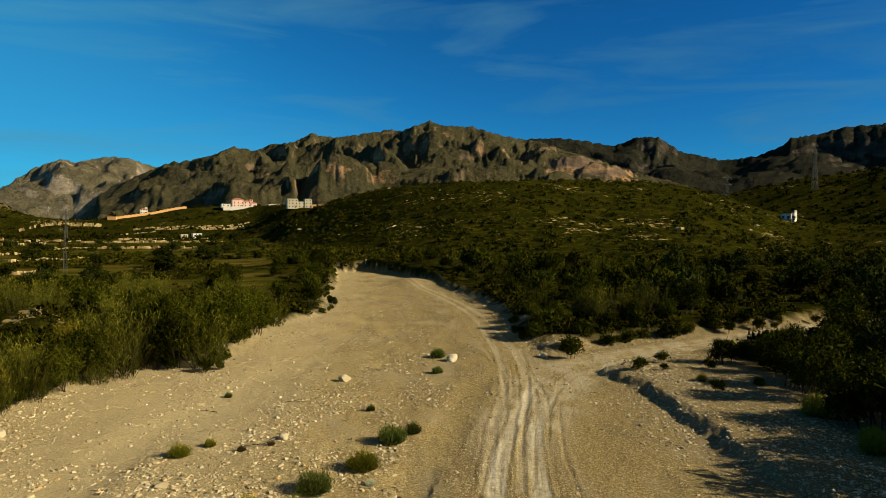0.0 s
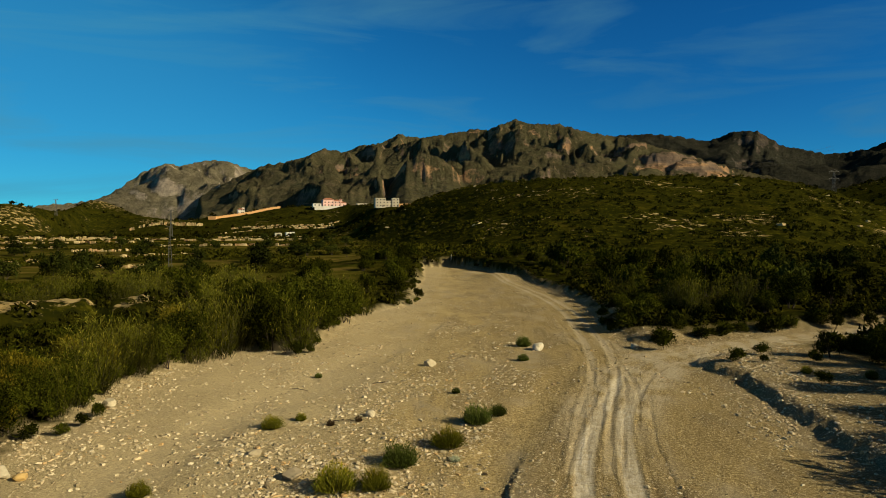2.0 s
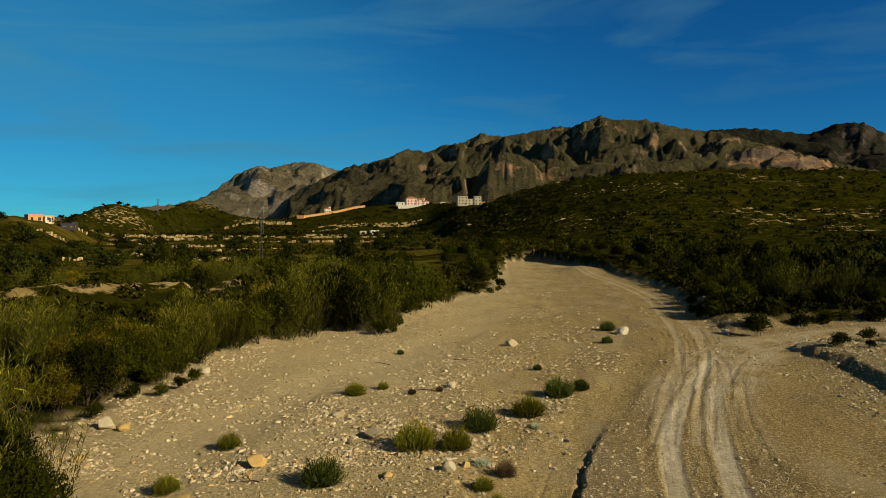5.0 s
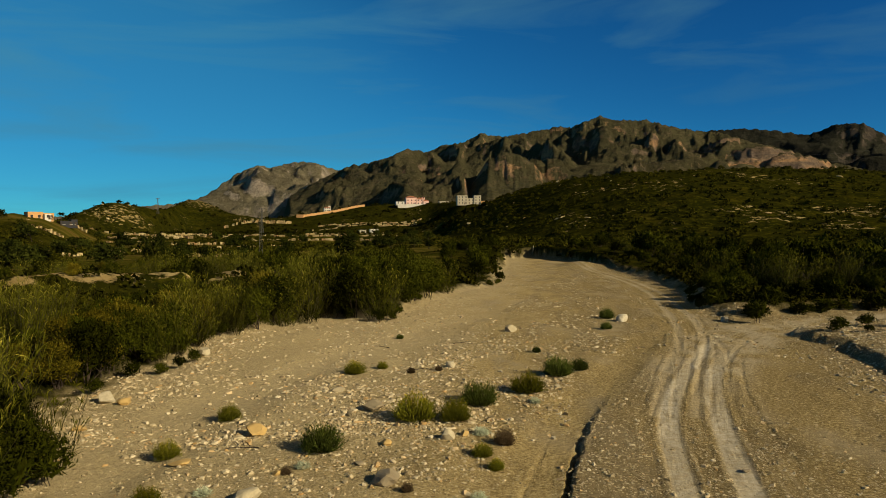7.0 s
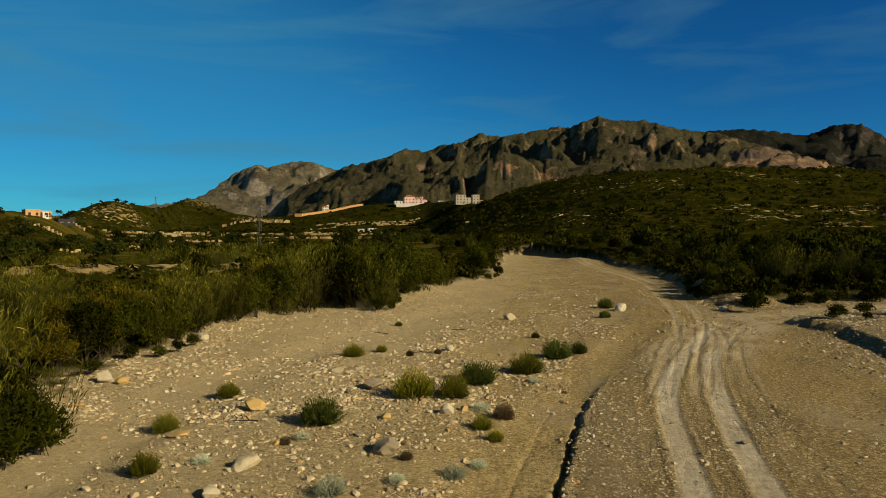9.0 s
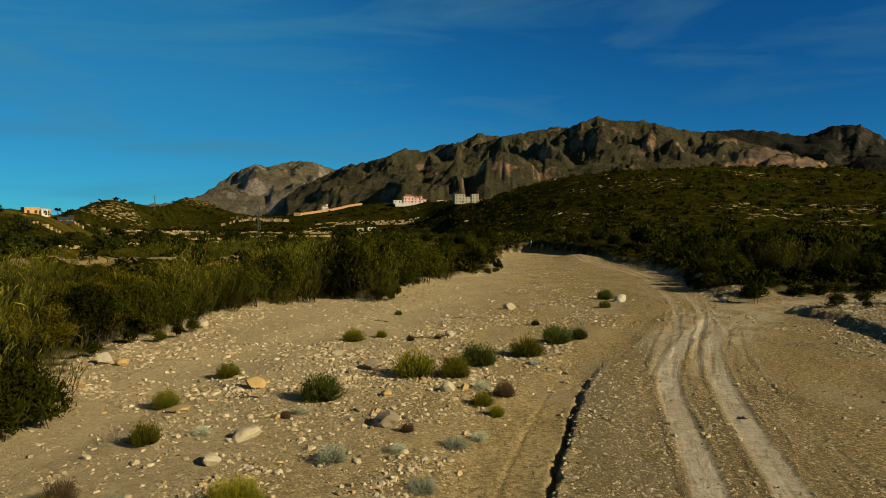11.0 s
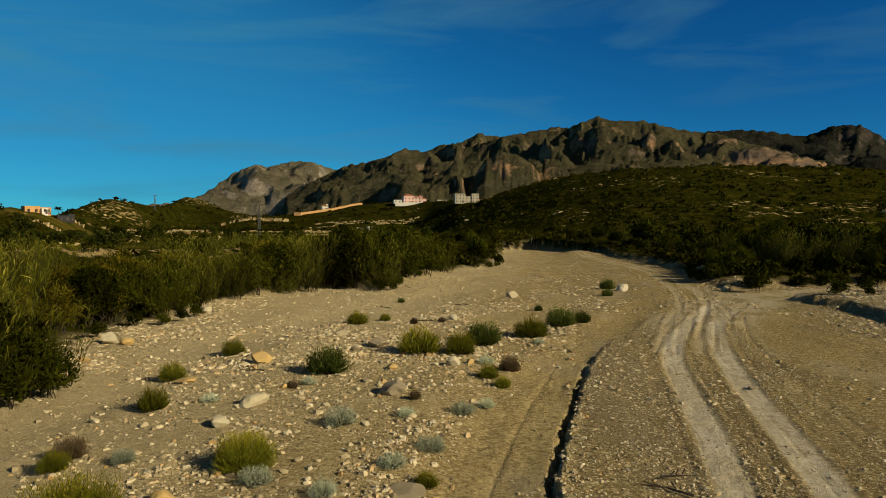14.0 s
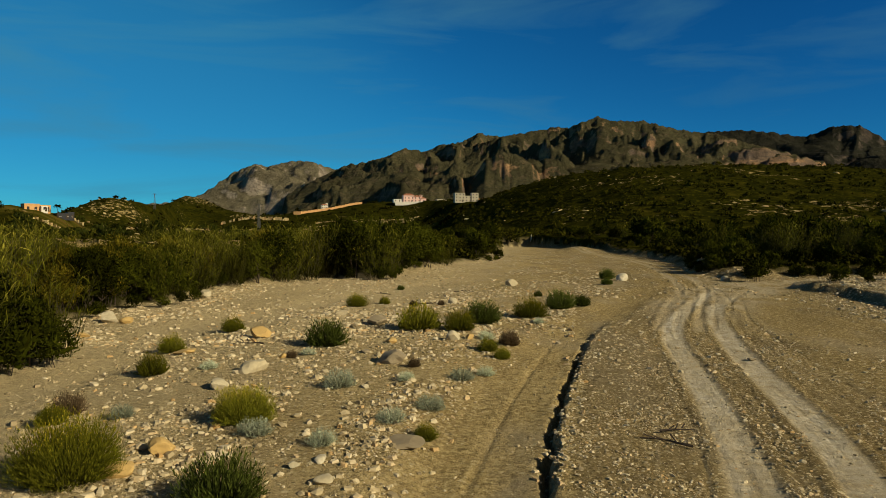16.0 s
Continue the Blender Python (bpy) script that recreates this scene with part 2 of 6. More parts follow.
def ground_material():
    k = Nodes("ground_soil", 1.0, 0.0)
    veg, lane, gravel, rock, cut, beside = (k.attr(a) for a in ("veg", "lane", "gravel", "rock", "silt", "beside"))
    px = k.n.new("ShaderNodeSeparateXYZ")
    k.l.new(k.geo.outputs["Position"], px.inputs[0])
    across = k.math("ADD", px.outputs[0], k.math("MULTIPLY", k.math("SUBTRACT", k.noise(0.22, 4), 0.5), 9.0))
    # river sand, damp and dry in streaks along the bed
    streak = k.noise(0.5, 7, 0.65, stretch=(1.0, 0.25, 1.0))
    sand = k.ramp(streak, [(0.32, (0.245, 0.176, 0.076)), (0.45, (0.400, 0.296, 0.128)), (0.55, (0.455, 0.340, 0.150)), (0.70, (0.590, 0.455, 0.215))])
    # darker track-side sediment; the dimming towards the view's edge is painted in too
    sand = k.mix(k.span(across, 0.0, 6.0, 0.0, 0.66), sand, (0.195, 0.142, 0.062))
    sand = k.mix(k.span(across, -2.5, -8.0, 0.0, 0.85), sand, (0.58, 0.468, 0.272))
    # grains at two sizes
    fine, grit = k.noise(34.0, 5, 0.75), k.noise(8.0, 7, 0.8)
    sand = k.mix(k.span(fine, 0.40, 0.62, 0.0, 0.55), sand, (0.105, 0.076, 0.034))
    sand = k.mix(k.span(grit, 0.51, 0.60, 0.0, 0.75), sand, (0.56, 0.44, 0.22))
    sand = k.mix(k.span(grit, 0.48, 0.39, 0.0, 0.75), sand, (0.13, 0.094, 0.044))
    # pale grey silt where water stood
    sand = k.mix(k.math("MULTIPLY", cut, k.span(k.noise(0.9, 5, 0.6), 0.35, 0.55, 0.2, 0.75)), sand, (0.330, 0.268, 0.168))
    sand = k.mix(k.math("MULTIPLY", k.span(gravel, 0.2, 0.8, 0.0, 0.52), k.span(across, -3.0, 1.0, 0.35, 1.0)), sand, (0.150, 0.115, 0.064))
    # pebbles too small to build, uneven in size and closeness
    bed = sand
    for size, pick, share in ((27.0, 0.40, 0.9), (13.0, 0.52, 0.9), (6.5, 0.70, 0.8)):
        cell = k.n.new("ShaderNodeSeparateColor")
        k.l.new(k.cells(size), cell.inputs[0])
        shape = k.math("ADD", k.cells(size, "Distance"), k.math("MULTIPLY", k.math("SUBTRACT", k.noise(size * 1.7, 3), 0.5), 0.35))
        crowd = k.math("MULTIPLY", k.span(gravel, 0.0, 0.6, 0.3, 1.0), k.span(k.noise(size * 0.11, 4, 0.7), 0.36, 0.54, 0.3, 1.0))
        sel = k.math("MULTIPLY", k.math("MULTIPLY", k.span(cell.outputs[1], pick, pick + 0.06), k.span(shape, 0.44, 0.32)), crowd)
        tone = k.ramp(cell.outputs[0], [(0.0, (0.085, 0.062, 0.030)), (0.30, (0.26, 0.190, 0.095)), (0.6, (0.50, 0.395, 0.21)), (1.0, (0.72, 0.61, 0.39))])
        bed = k.mix(k.math("MULTIPLY", sel, share), bed, tone)
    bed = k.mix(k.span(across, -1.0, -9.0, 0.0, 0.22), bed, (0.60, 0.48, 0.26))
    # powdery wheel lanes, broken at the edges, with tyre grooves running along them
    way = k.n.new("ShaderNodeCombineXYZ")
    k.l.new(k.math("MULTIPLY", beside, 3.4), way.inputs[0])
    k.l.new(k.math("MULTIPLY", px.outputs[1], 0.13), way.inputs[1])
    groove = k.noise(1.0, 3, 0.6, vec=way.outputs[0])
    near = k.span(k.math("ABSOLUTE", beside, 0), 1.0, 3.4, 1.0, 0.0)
    powder = k.math("MULTIPLY", lane, k.span(k.math("ADD", k.noise(2.6, 6, 0.7), k.math("MULTIPLY", groove, 0.2)), 0.42, 0.66, 0.45, 1.0))
    bed = k.mix(powder, bed, k.mix(k.span(k.noise(5.0, 6, 0.7), 0.35, 0.65), (0.64, 0.575, 0.455), (0.50, 0.435, 0.32)))
    # groove bottoms darkened and ridges paled in the colour, following the bump height
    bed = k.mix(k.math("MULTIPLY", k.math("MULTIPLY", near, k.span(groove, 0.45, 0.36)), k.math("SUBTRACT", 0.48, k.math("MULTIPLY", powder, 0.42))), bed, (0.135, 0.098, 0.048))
    bed = k.mix(k.math("MULTIPLY", k.math("MULTIPLY", near, k.span(groove, 0.56, 0.66)), 0.4), bed, (0.44, 0.365, 0.235))
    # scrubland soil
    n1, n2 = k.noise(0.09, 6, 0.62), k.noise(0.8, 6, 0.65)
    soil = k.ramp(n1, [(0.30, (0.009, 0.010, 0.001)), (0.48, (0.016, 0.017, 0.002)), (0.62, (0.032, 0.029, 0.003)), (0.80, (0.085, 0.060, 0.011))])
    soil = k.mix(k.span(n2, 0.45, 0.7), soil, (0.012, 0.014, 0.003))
    pale = k.mix(k.span(k.noise(0.25, 7, 0.7), 0.35, 0.65), (0.42, 0.32, 0.15), (0.22, 0.155, 0.06))
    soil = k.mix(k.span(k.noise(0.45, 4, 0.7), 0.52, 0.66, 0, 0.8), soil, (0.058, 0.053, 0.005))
    crop = k.ramp(k.noise(0.05, 5, 0.6, stretch=(0.5, 2.2, 1)), [(0.35, (0.034, 0.036, 0.004)), (0.5, (0.080, 0.068, 0.010)), (0.62, (0.14, 0.100, 0.024)), (0.72, (0.10, 0.056, 0.014))])
    soil = k.mix(k.math("MULTIPLY", cut, 0.85), soil, crop)
    spot = k.math("ADD", k.noise(0.28, 7, 0.7), k.math("MULTIPLY", rock, 0.34))
    soil = k.mix(k.span(spot, 0.70, 0.76), soil, pale)
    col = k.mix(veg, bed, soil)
    h = k.math("ADD", k.math("MULTIPLY", fine, 0.30), k.math("MULTIPLY", grit, k.span(gravel, 0.0, 0.8, 0.6, 1.4)))
    h = k.math("ADD", h, k.math("MULTIPLY", k.noise(1.6, 7, 0.68), 1.8))
    h = k.math("ADD", h, k.math("MULTIPLY", k.math("MULTIPLY", near, groove), 0.65))
    return k.done(col, h, 0.9, 0.075)


def mountain_material(name, rock_a, rock_b, rock_c, green, bare):
    """Scrub on the slopes, broken rock where attribute 'crag' or the steepness bares it."""
    k = Nodes(name, 1.0, 0.0)
    sep = k.n.new("ShaderNodeSeparateXYZ")
    k.l.new(k.geo.outputs["Normal"], sep.inputs[0])
    n = k.noise(0.004, 8, 0.62)
    fine = k.noise(0.03, 8, 0.7)
    dots = k.noise(0.09, 6, 0.75)
    strata = k.noise(0.005, 7, 0.6, stretch=(1, 1, 5))
    r = k.ramp(strata, [(0.32, rock_a), (0.48, rock_b), (0.60, rock_c), (0.72, rock_b)])
    # dark upright streaks paint the shade of crevices into the rock
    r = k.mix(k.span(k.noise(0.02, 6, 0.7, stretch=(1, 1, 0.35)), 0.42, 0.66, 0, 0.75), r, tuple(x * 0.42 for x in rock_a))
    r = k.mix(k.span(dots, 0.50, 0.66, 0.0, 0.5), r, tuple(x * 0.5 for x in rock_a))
    g = k.mix(k.span(n, 0.38, 0.62), green, tuple(x * 0.6 for x in green))
    g = k.mix(k.span(fine, 0.50, 0.68, 0.0, 0.55), g, tuple(0.5 * x + 0.4 * y for x, y in zip(rock_b, green)))
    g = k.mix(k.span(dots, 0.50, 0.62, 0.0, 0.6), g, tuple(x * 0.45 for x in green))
    s = k.math("ADD", k.math("MULTIPLY", k.math("SUBTRACT", 1.0, sep.outputs[2]), 1.0), k.math("MULTIPLY", k.attr("crag"), 0.34))
    s = k.math("ADD", s, k.math("MULTIPLY", k.math("SUBTRACT", n, 0.5), 0.9))
    s = k.math("ADD", s, k.math("MULTIPLY", k.math("SUBTRACT", fine, 0.5), 0.55))
    f = k.span(s, bare - 0.06, bare + 0.06)
    return k.done(k.mix(f, g, r), k.math("ADD", fine, k.math("MULTIPLY", dots, 0.7)), 0.9, 22.0)


M_GROUND = ground_material()
M_MAIN = mountain_material("cliff_rock", (0.160, 0.122, 0.098), (0.250, 0.176, 0.120), (0.48, 0.28, 0.14), (0.092, 0.084, 0.044), 0.50)
# pale grey rock, its colours raised further to paint in the haze
M_LEFT = mountain_material("hazed_bare_ridge", (0.24, 0.205, 0.165), (0.33, 0.28, 0.215), (0.47, 0.385, 0.295), (0.170, 0.148, 0.095), 0.32)
# cloud shadow over the far range is put into these low colours
M_FAR = mountain_material("ridge_in_cloud_shadow", (0.065, 0.058, 0.052), (0.085, 0.072, 0.06), (0.15, 0.115, 0.085), (0.038, 0.038, 0.027), 0.44)



# ---- shape of the land ----
def lattice(ix, iy, seed):
    h = (ix.astype(np.int64) * 374761393 + iy.astype(np.int64) * 668265263 + seed * 974711) & 0x7FFFFFFF
    h = ((h ^ (h >> 13)) * 1274126177) & 0x7FFFFFFF
    return ((h ^ (h >> 16)) & 0xFFFF) / 65535.0


def vnoise(x, y, seed=0):
    """Gradient noise, about 0 to 1."""
    fx, fy = np.floor(x), np.floor(y)
    u, v = x - fx, y - fy

    def corner(i, j):
        a = lattice(fx + i, fy + j, seed) * 6.2832
        return np.cos(a) * (u - i) + np.sin(a) * (v - j)

    su, sv = u ** 3 * (u * (u * 6 - 15) + 10), v ** 3 * (v * (v * 6 - 15) + 10)
    a, b, c, d = corner(0, 0), corner(1, 0), corner(0, 1), corner(1, 1)
    return np.clip(0.5 + 0.75 * ((a + (b - a) * su) * (1 - sv) + (c + (d - c) * su) * sv), 0, 1)


def fbm(x, y, seed=0, octaves=4, gain=0.5, ridged=False):
    total, amp, norm = 0.0, 1.0, 0.0
    for i in range(octaves):
        n = vnoise(x, y, seed + i * 17)
        total, norm = total + amp * ((1 - np.abs(2 * n - 1)) if ridged else n), norm + amp
        x, y, amp = x * 1.62 - y * 1.22 + 11.3, x * 1.22 + y * 1.62 + 5.7, amp * gain
    return total / norm


def smooth(a, b, x):
    t = np.clip((x - a) / (b - a), 0, 1)
    return t * t * (3 - 2 * t)


def line_dist(x, y, pts):
    """Distance to a polyline."""
    best = np.full(np.shape(x), 1e9)
    for (ax, ay), (bx, by) in zip(pts[:-1], pts[1:]):
        dx, dy = bx - ax, by - ay
        t = np.clip(((x - ax) * dx + (y - ay) * dy) / (dx * dx + dy * dy), 0, 1)
        best = np.minimum(best, np.hypot(x - ax - t * dx, y - ay - t * dy))
    return best


def inside(x, y, pts):
    odd = np.zeros(np.shape(x), bool)
    for (ax, ay), (bx, by) in zip(pts, pts[1:] + pts[:1]):
        if ay != by:
            odd ^= ((ay > y) != (by > y)) & (x < (bx - ax) * (y - ay) / (by - ay) + ax)
    return odd


def spline(pts, n=6):
    """A smooth line through the points."""
    out = []
    p = [pts[0], *pts, pts[-1]]
    for a, b, c, d in zip(p[:-3], p[1:-2], p[2:-1], p[3:]):
        for i in range(n):
            t = i / n
            out.append(tuple(0.5 * (2 * b[j] + (c[j] - a[j]) * t + (2 * a[j] - 5 * b[j] + 4 * c[j] - d[j]) * t * t
                                    + (3 * b[j] - a[j] - 3 * c[j] + d[j]) * t ** 3) for j in (0, 1)))
    return out + [tuple(pts[-1])]


# edge of the dry river bed and of the side track that leaves it
BED = [(-13, -60), (-13.5, 5), (-14.4, 14.6), (-15.9, 19), (-19.6, 24.2), (-20, 29), (-18.8, 33), (-20.8, 38), (-18.3, 45),
       (-16.4, 51), (-11.2, 49.2), (-11.2, 58), (-10, 73.5), (-5.2, 86), (-6.6, 110), (-7.2, 139), (-10, 182), (-3, 183), (4, 167), (11.5, 140),
       (12, 121), (15, 95), (14.4, 73), (13, 64.5), (14, 52.6), (21.8, 57), (35, 62), (50, 69), (58, 73), (57, 67), (44, 61),
       (30, 54), (21, 49.5), (15.7, 45.3), (16.4, 40), (16, 33), (15.3, 26), (15.6, 22), (16, 10), (17, -60)]
LANE_L = spline([(1.0, -60), (1.4, -25), (2.0, 0), (2.3, 6), (2.9, 10.5), (3.5, 16), (4.1, 22), (5.3, 27.5), (7.1, 33.2), (10, 41), (14, 47.5), (20, 52), (31, 57.5), (50, 67)])
LANE_R = spline([(2.4, -60), (2.8, -25), (3.4, 0), (3.7, 6), (4.5, 10.7), (5.2, 17), (5.9, 22.1), (6.9, 27.5), (8.4, 33.3), (11.6, 40.5), (15.6, 46), (21.5, 50.6), (32, 55.8), (50, 65.2)])
UP_L = spline([(4.0, 24), (6.0, 33), (8.3, 42), (9.8, 52), (10.6, 62), (11.6, 78), (10.6, 100), (7.2, 128), (2, 160)])
UP_R = spline([(5.4, 24), (7.6, 33), (9.8, 42), (11.3, 52), (12.0, 62), (12.9, 78), (11.8, 100), (8.4, 128), (3, 160)])
CROSS = [spline(p) for p in ([(3.2, 22), (5.5, 30), (7.4, 37), (8.8, 46), (9.4, 58), (10.2, 74)], [(6.2, 28), (8.6, 37), (10.8, 46), (12.2, 56), (12.6, 70)],
                             [(9.2, 34), (10.2, 39), (10.8, 46), (10.2, 55)], [(8.0, 30), (9.8, 36), (13, 43.5), (17.5, 48.4), (25, 52.4)], [(5.0, 34), (8.8, 43), (13.5, 49.6), (20, 53.4)])]
OLD = spline([(5.6, -60), (6.0, -20), (6.2, 5), (6.6, 11), (6.8, 16), (7.4, 22), (8.3, 28), (10, 35)])
BIKE = spline([(-1.5, 7.0), (-1.15, 11.0), (-0.78, 14.7), (-0.20, 18.8), (0.23, 21.7), (0.88, 23.5)])
CHANNEL = spline([(-3.5, -60), (-2.4, -20), (-1.7, 0), (-1.5, 7.5), (-1.0, 13.7), (-0.1, 20), (1.7, 27), (4.2, 35), (7, 44)])
SIDE_BED = spline([(-7, -60), (-8, -20), (-9.5, 2), (-10.5, 9), (-12.5, 15), (-13.2, 20), (-12.4, 26), (-10, 35), (-7, 46), (-4, 60)])
CUT = spline([(-1.8, -60), (-1.1, -20), (-0.5, 2), (-0.24, 8.2), (-0.12, 10.1), (0.27, 13.9), (1.2, 20.9), (2.0, 24.5), (2.9, 28)])
LEVEE = spline([(-62, 42), (-52, 49), (-46, 56), (-41, 63), (-33, 67)])
# crests of the hills: degrees, distance to the crest, to the foot, and height
AZ = [-90, -50, -43, -39, -37, -36, -33, -25, -12, -7, -4.4, -0.2, 4, 9, 15, 22, 25, 28.7, 31, 33.5, 36, 60, 90]
NEAR_R = [400, 400, 400, 400, 400, 420, 600, 700, 700, 640, 620, 480, 400, 365, 400, 500, 490, 480, 470, 460, 460, 300, 300]
NEAR_F = [230, 230, 240, 250, 260, 300, 500, 600, 420, 300, 230, 200, 195, 190, 190, 190, 190, 200, 260, 300, 300, 150, 150]
NEAR_Z = [22, 20, 17, 16, 15, 12, 2, 0, 4, 24, 36, 41, 38.5, 37, 40.5, 45.5, 43, 32, 24, 17, 12, 25, 30]
FAR_AZ = [-90, -45, -38.3, -36.5, -35.4, -33.7, -31.5, -30.4, -29.5, -28.5, -27.5, -25.4, -22, -20, -17, -14.5, -10.5, -5, -3, 5, 24, 28.3, 30.7, 33, 36.7, 39, 60, 90]
FAR_R = [650, 650, 650, 680, 690, 700, 720, 780, 880, 900, 900, 850, 830, 850, 850, 850, 840, 740, 800, 900, 820, 820, 820, 820, 820, 820, 600, 600]
FAR_F = [480, 480, 560, 580, 600, 600, 620, 660, 760, 770, 770, 740, 690, 600, 600, 600, 600, 520, 600, 700, 560, 540, 530, 520, 500, 480, 400, 400]
FAR_Z = [26, 22, 18, 26, 34, 38.5, 33, 32, 46, 53, 48, 30, 25, 31, 37.5, 42.5, 44.5, 41, 34, 30, 46, 52, 58.5, 66.5, 71.5, 77, 80, 80]


def hill_at(az, r, taz, tr, tf, tz):
    k = 1.0 if taz is AZ else 0.25
    rc, rf, zc = (sum(np.interp(az + o * k, taz, t) for o in (-3, -1.5, 0, 1.5, 3)) / 5 for t in (tr, tf, tz))
    up = smooth(0, 1, (r - rf) / (rc - rf)) * 0.55 + 0.45 * np.clip((r - rf) / (rc - rf), 0, 1)
    t = np.clip((r - rf) / (rc - rf), 0, 1)
    west_side = smooth(-24, -20, az) * smooth(-6.5, -9.5, az)
    up = up * (1 - west_side) + west_side * t ** 2.3
    down = 1 - 0.75 * smooth(0, 1, (r - rc) / (0.5 * rc))
    return zc * np.where(r < rc, up, down)


def land(x, y):
    """Height and ground cover at (x, y): z, veg, lane, gravel, rock, silt."""
    x, y = np.atleast_1d(np.asarray(x, float)), np.atleast_1d(np.asarray(y, float))
    r, az = np.hypot(x, y + 1.5), np.degrees(np.arctan2(x, y + 1.5))
    d = line_dist(x, y, BED + BED[:1])
    wob = (fbm(x * 0.6, y * 0.6, 3, 3) - 0.5) * 1.6 * smooth(8, 30, r)
    d = np.where(inside(x, y, BED), -d, d) + wob * np.where(np.abs(d) < 6, 1, 0)
    # banks: low and shelving to the west, a sharp step along the track, a tall cut where the bed turns away
    east = smooth(8, 14, x) * smooth(60, 50, y)
    bank = 0.55 - 0.06 * east + 2.3 * smooth(120, 175, y) * smooth(40, 10, np.abs(x)) + 0.5 * smooth(50, 70, y) * smooth(8, 12, x)
    width = 2.6 - 1.75 * east - 1.2 * smooth(120, 170, y)
    z = bank * smooth(0, 1, d / width)
    out = smooth(0.2, 1.6, d)
    z = z + out * (fbm(x * 0.12, y * 0.12, 5, 4) - 0.45) * 1.1 * smooth(0, 12, d)
    z = z + smooth(60, 800, r) * 7.5 * smooth(0, 30, d)
    hills = np.maximum(hill_at(az, r, AZ, NEAR_R, NEAR_F, NEAR_Z), hill_at(az, r, FAR_AZ, FAR_R, FAR_F, FAR_Z) - 1.0)
    hn = fbm(x * 0.022, y * 0.022, 9, 5, 0.5, True) - 0.55
    z = np.maximum(z, hills) + np.clip(hills, 0, 14) * 0.28 * hn
    lev = np.exp(-(line_dist(x, y, LEVEE) / 3.8) ** 2)
    lev = lev * smooth(0.25, 0.55, fbm(x * 0.11, y * 0.11, 7, 3))
    z = z + 2.3 * lev * (0.75 + 0.5 * fbm(x * 0.4, y * 0.4, 8, 3))
    # bed: shallow relief, gravel bars, ruts
    bed = smooth(0.3, -0.6, d)
    zb = (fbm(x * 0.35, y * 0.2, 21, 3) - 0.5) * 0.10 + (fbm(x * 2.2, y * 2.2, 22, 3) - 0.5) * 0.07
    bar = smooth(0.6, 2.2, -1.1 - x) * smooth(0, 1.5, x + 11.5 + (y - 18) * -0.02) * smooth(36, 26, y)
    ch = line_dist(x, y, CHANNEL)
    sb = line_dist(x, y, SIDE_BED)
    side = np.interp(y, [p[1] for p in CUT], [p[0] for p in CUT]) + (fbm(y * 1.1, y * 0 + 3, 27, 3) - 0.5) * 0.35 + (fbm(y * 3.2, y * 0 + 9, 24, 3) - 0.5) * 0.30
    cutz = smooth(-0.06, 0.10, x - side) * smooth(2.6, 0.5, x - side) * smooth(29, 22, y)
    lanes = np.minimum(line_dist(x, y, LANE_L), line_dist(x, y, LANE_R))
    ups = np.minimum(line_dist(x, y, UP_L), line_dist(x, y, UP_R))
    old = line_dist(x, y, OLD)
    cross = np.min([line_dist(x, y, c) for c in CROSS], axis=0)
    jit = (fbm(x * 1.3, y * 0.35, 31, 3) - 0.5) * 0.3
    z = z + bed * (zb + 0.16 * bar + 0.09 * cutz - 0.30 * np.exp(-((x - side + 0.05) / (0.02 + 0.10 * fbm(y * 1.3, y * 0 + 5, 26, 3))) ** 2) * smooth(0.34, 0.5, fbm(y * 0.55, y * 0 + 8, 28, 3)) * smooth(23, 19.5, y) * smooth(7.5, 8.1, y) - 0.10 * smooth(1.5, 0.3, ch) - 0.08 * smooth(2.2, 0.6, sb)
                   - 0.018 * smooth(0.34, 0.12, lanes + jit * 0.3) + 0.012 * np.exp(-((lanes - 0.48) / 0.12) ** 2)
                   - 0.016 * np.exp(-((lanes - 0.30 + jit * 0.15) / 0.06) ** 2) - 0.014 * np.exp(-((lanes - 0.62 + jit * 0.4) / 0.05) ** 2) - 0.03 * np.exp(-((ups - 0.5 + jit) / 0.08) ** 2)
                   - 0.028 * np.exp(-((cross + jit * 0.6) / 0.10) ** 2) + 0.014 * np.exp(-((cross + jit * 0.6 - 0.24) / 0.10) ** 2)
                   - 0.025 * smooth(0.3, 0.1, ups) + 0.015 * np.exp(-((ups - 0.42) / 0.12) ** 2)
                   - 0.035 * np.exp(-((old + jit * 0.3) / 0.09) ** 2) - 0.035 * np.exp(-(line_dist(x, y, BIKE) / 0.05) ** 2))
    # heap of washed sand at the bend
    z = z + 1.0 * np.exp(-(((x - 7.5) / 4.0) ** 2 + ((y - 135) / 9.0) ** 2))
    veg = smooth(0.4, 2.4, d + 1.5 * np.exp(-((y - 26) / 6.5) ** 2) * smooth(-14, -16, x) + (fbm(x * 0.9, y * 0.9, 41, 3) - 0.5) * 3.0 - 0.0)
    berm = smooth(12, 14, x) * smooth(28.5, 24.5, x + (fbm(x * 0.4, y * 0.4, 43, 3) - 0.5) * 4) * smooth(54, 50, y)
    veg = veg * (1 - berm)
    corner = np.exp(-(((x - 16.4) / 2.6) ** 2 + ((y - 55.4) / 3.4) ** 2)) + 0.8 * np.exp(-(((x - 15.6) / 2.0) ** 2 + ((y - 70) / 3.0) ** 2))
    veg = veg * (1 - smooth(0.3, 0.7, corner + (fbm(x * 0.9, y * 0.9, 45, 3) - 0.5) * 0.5))
    veg = np.maximum(veg, smooth(0.0, 0.8, d) * smooth(110, 150, y))
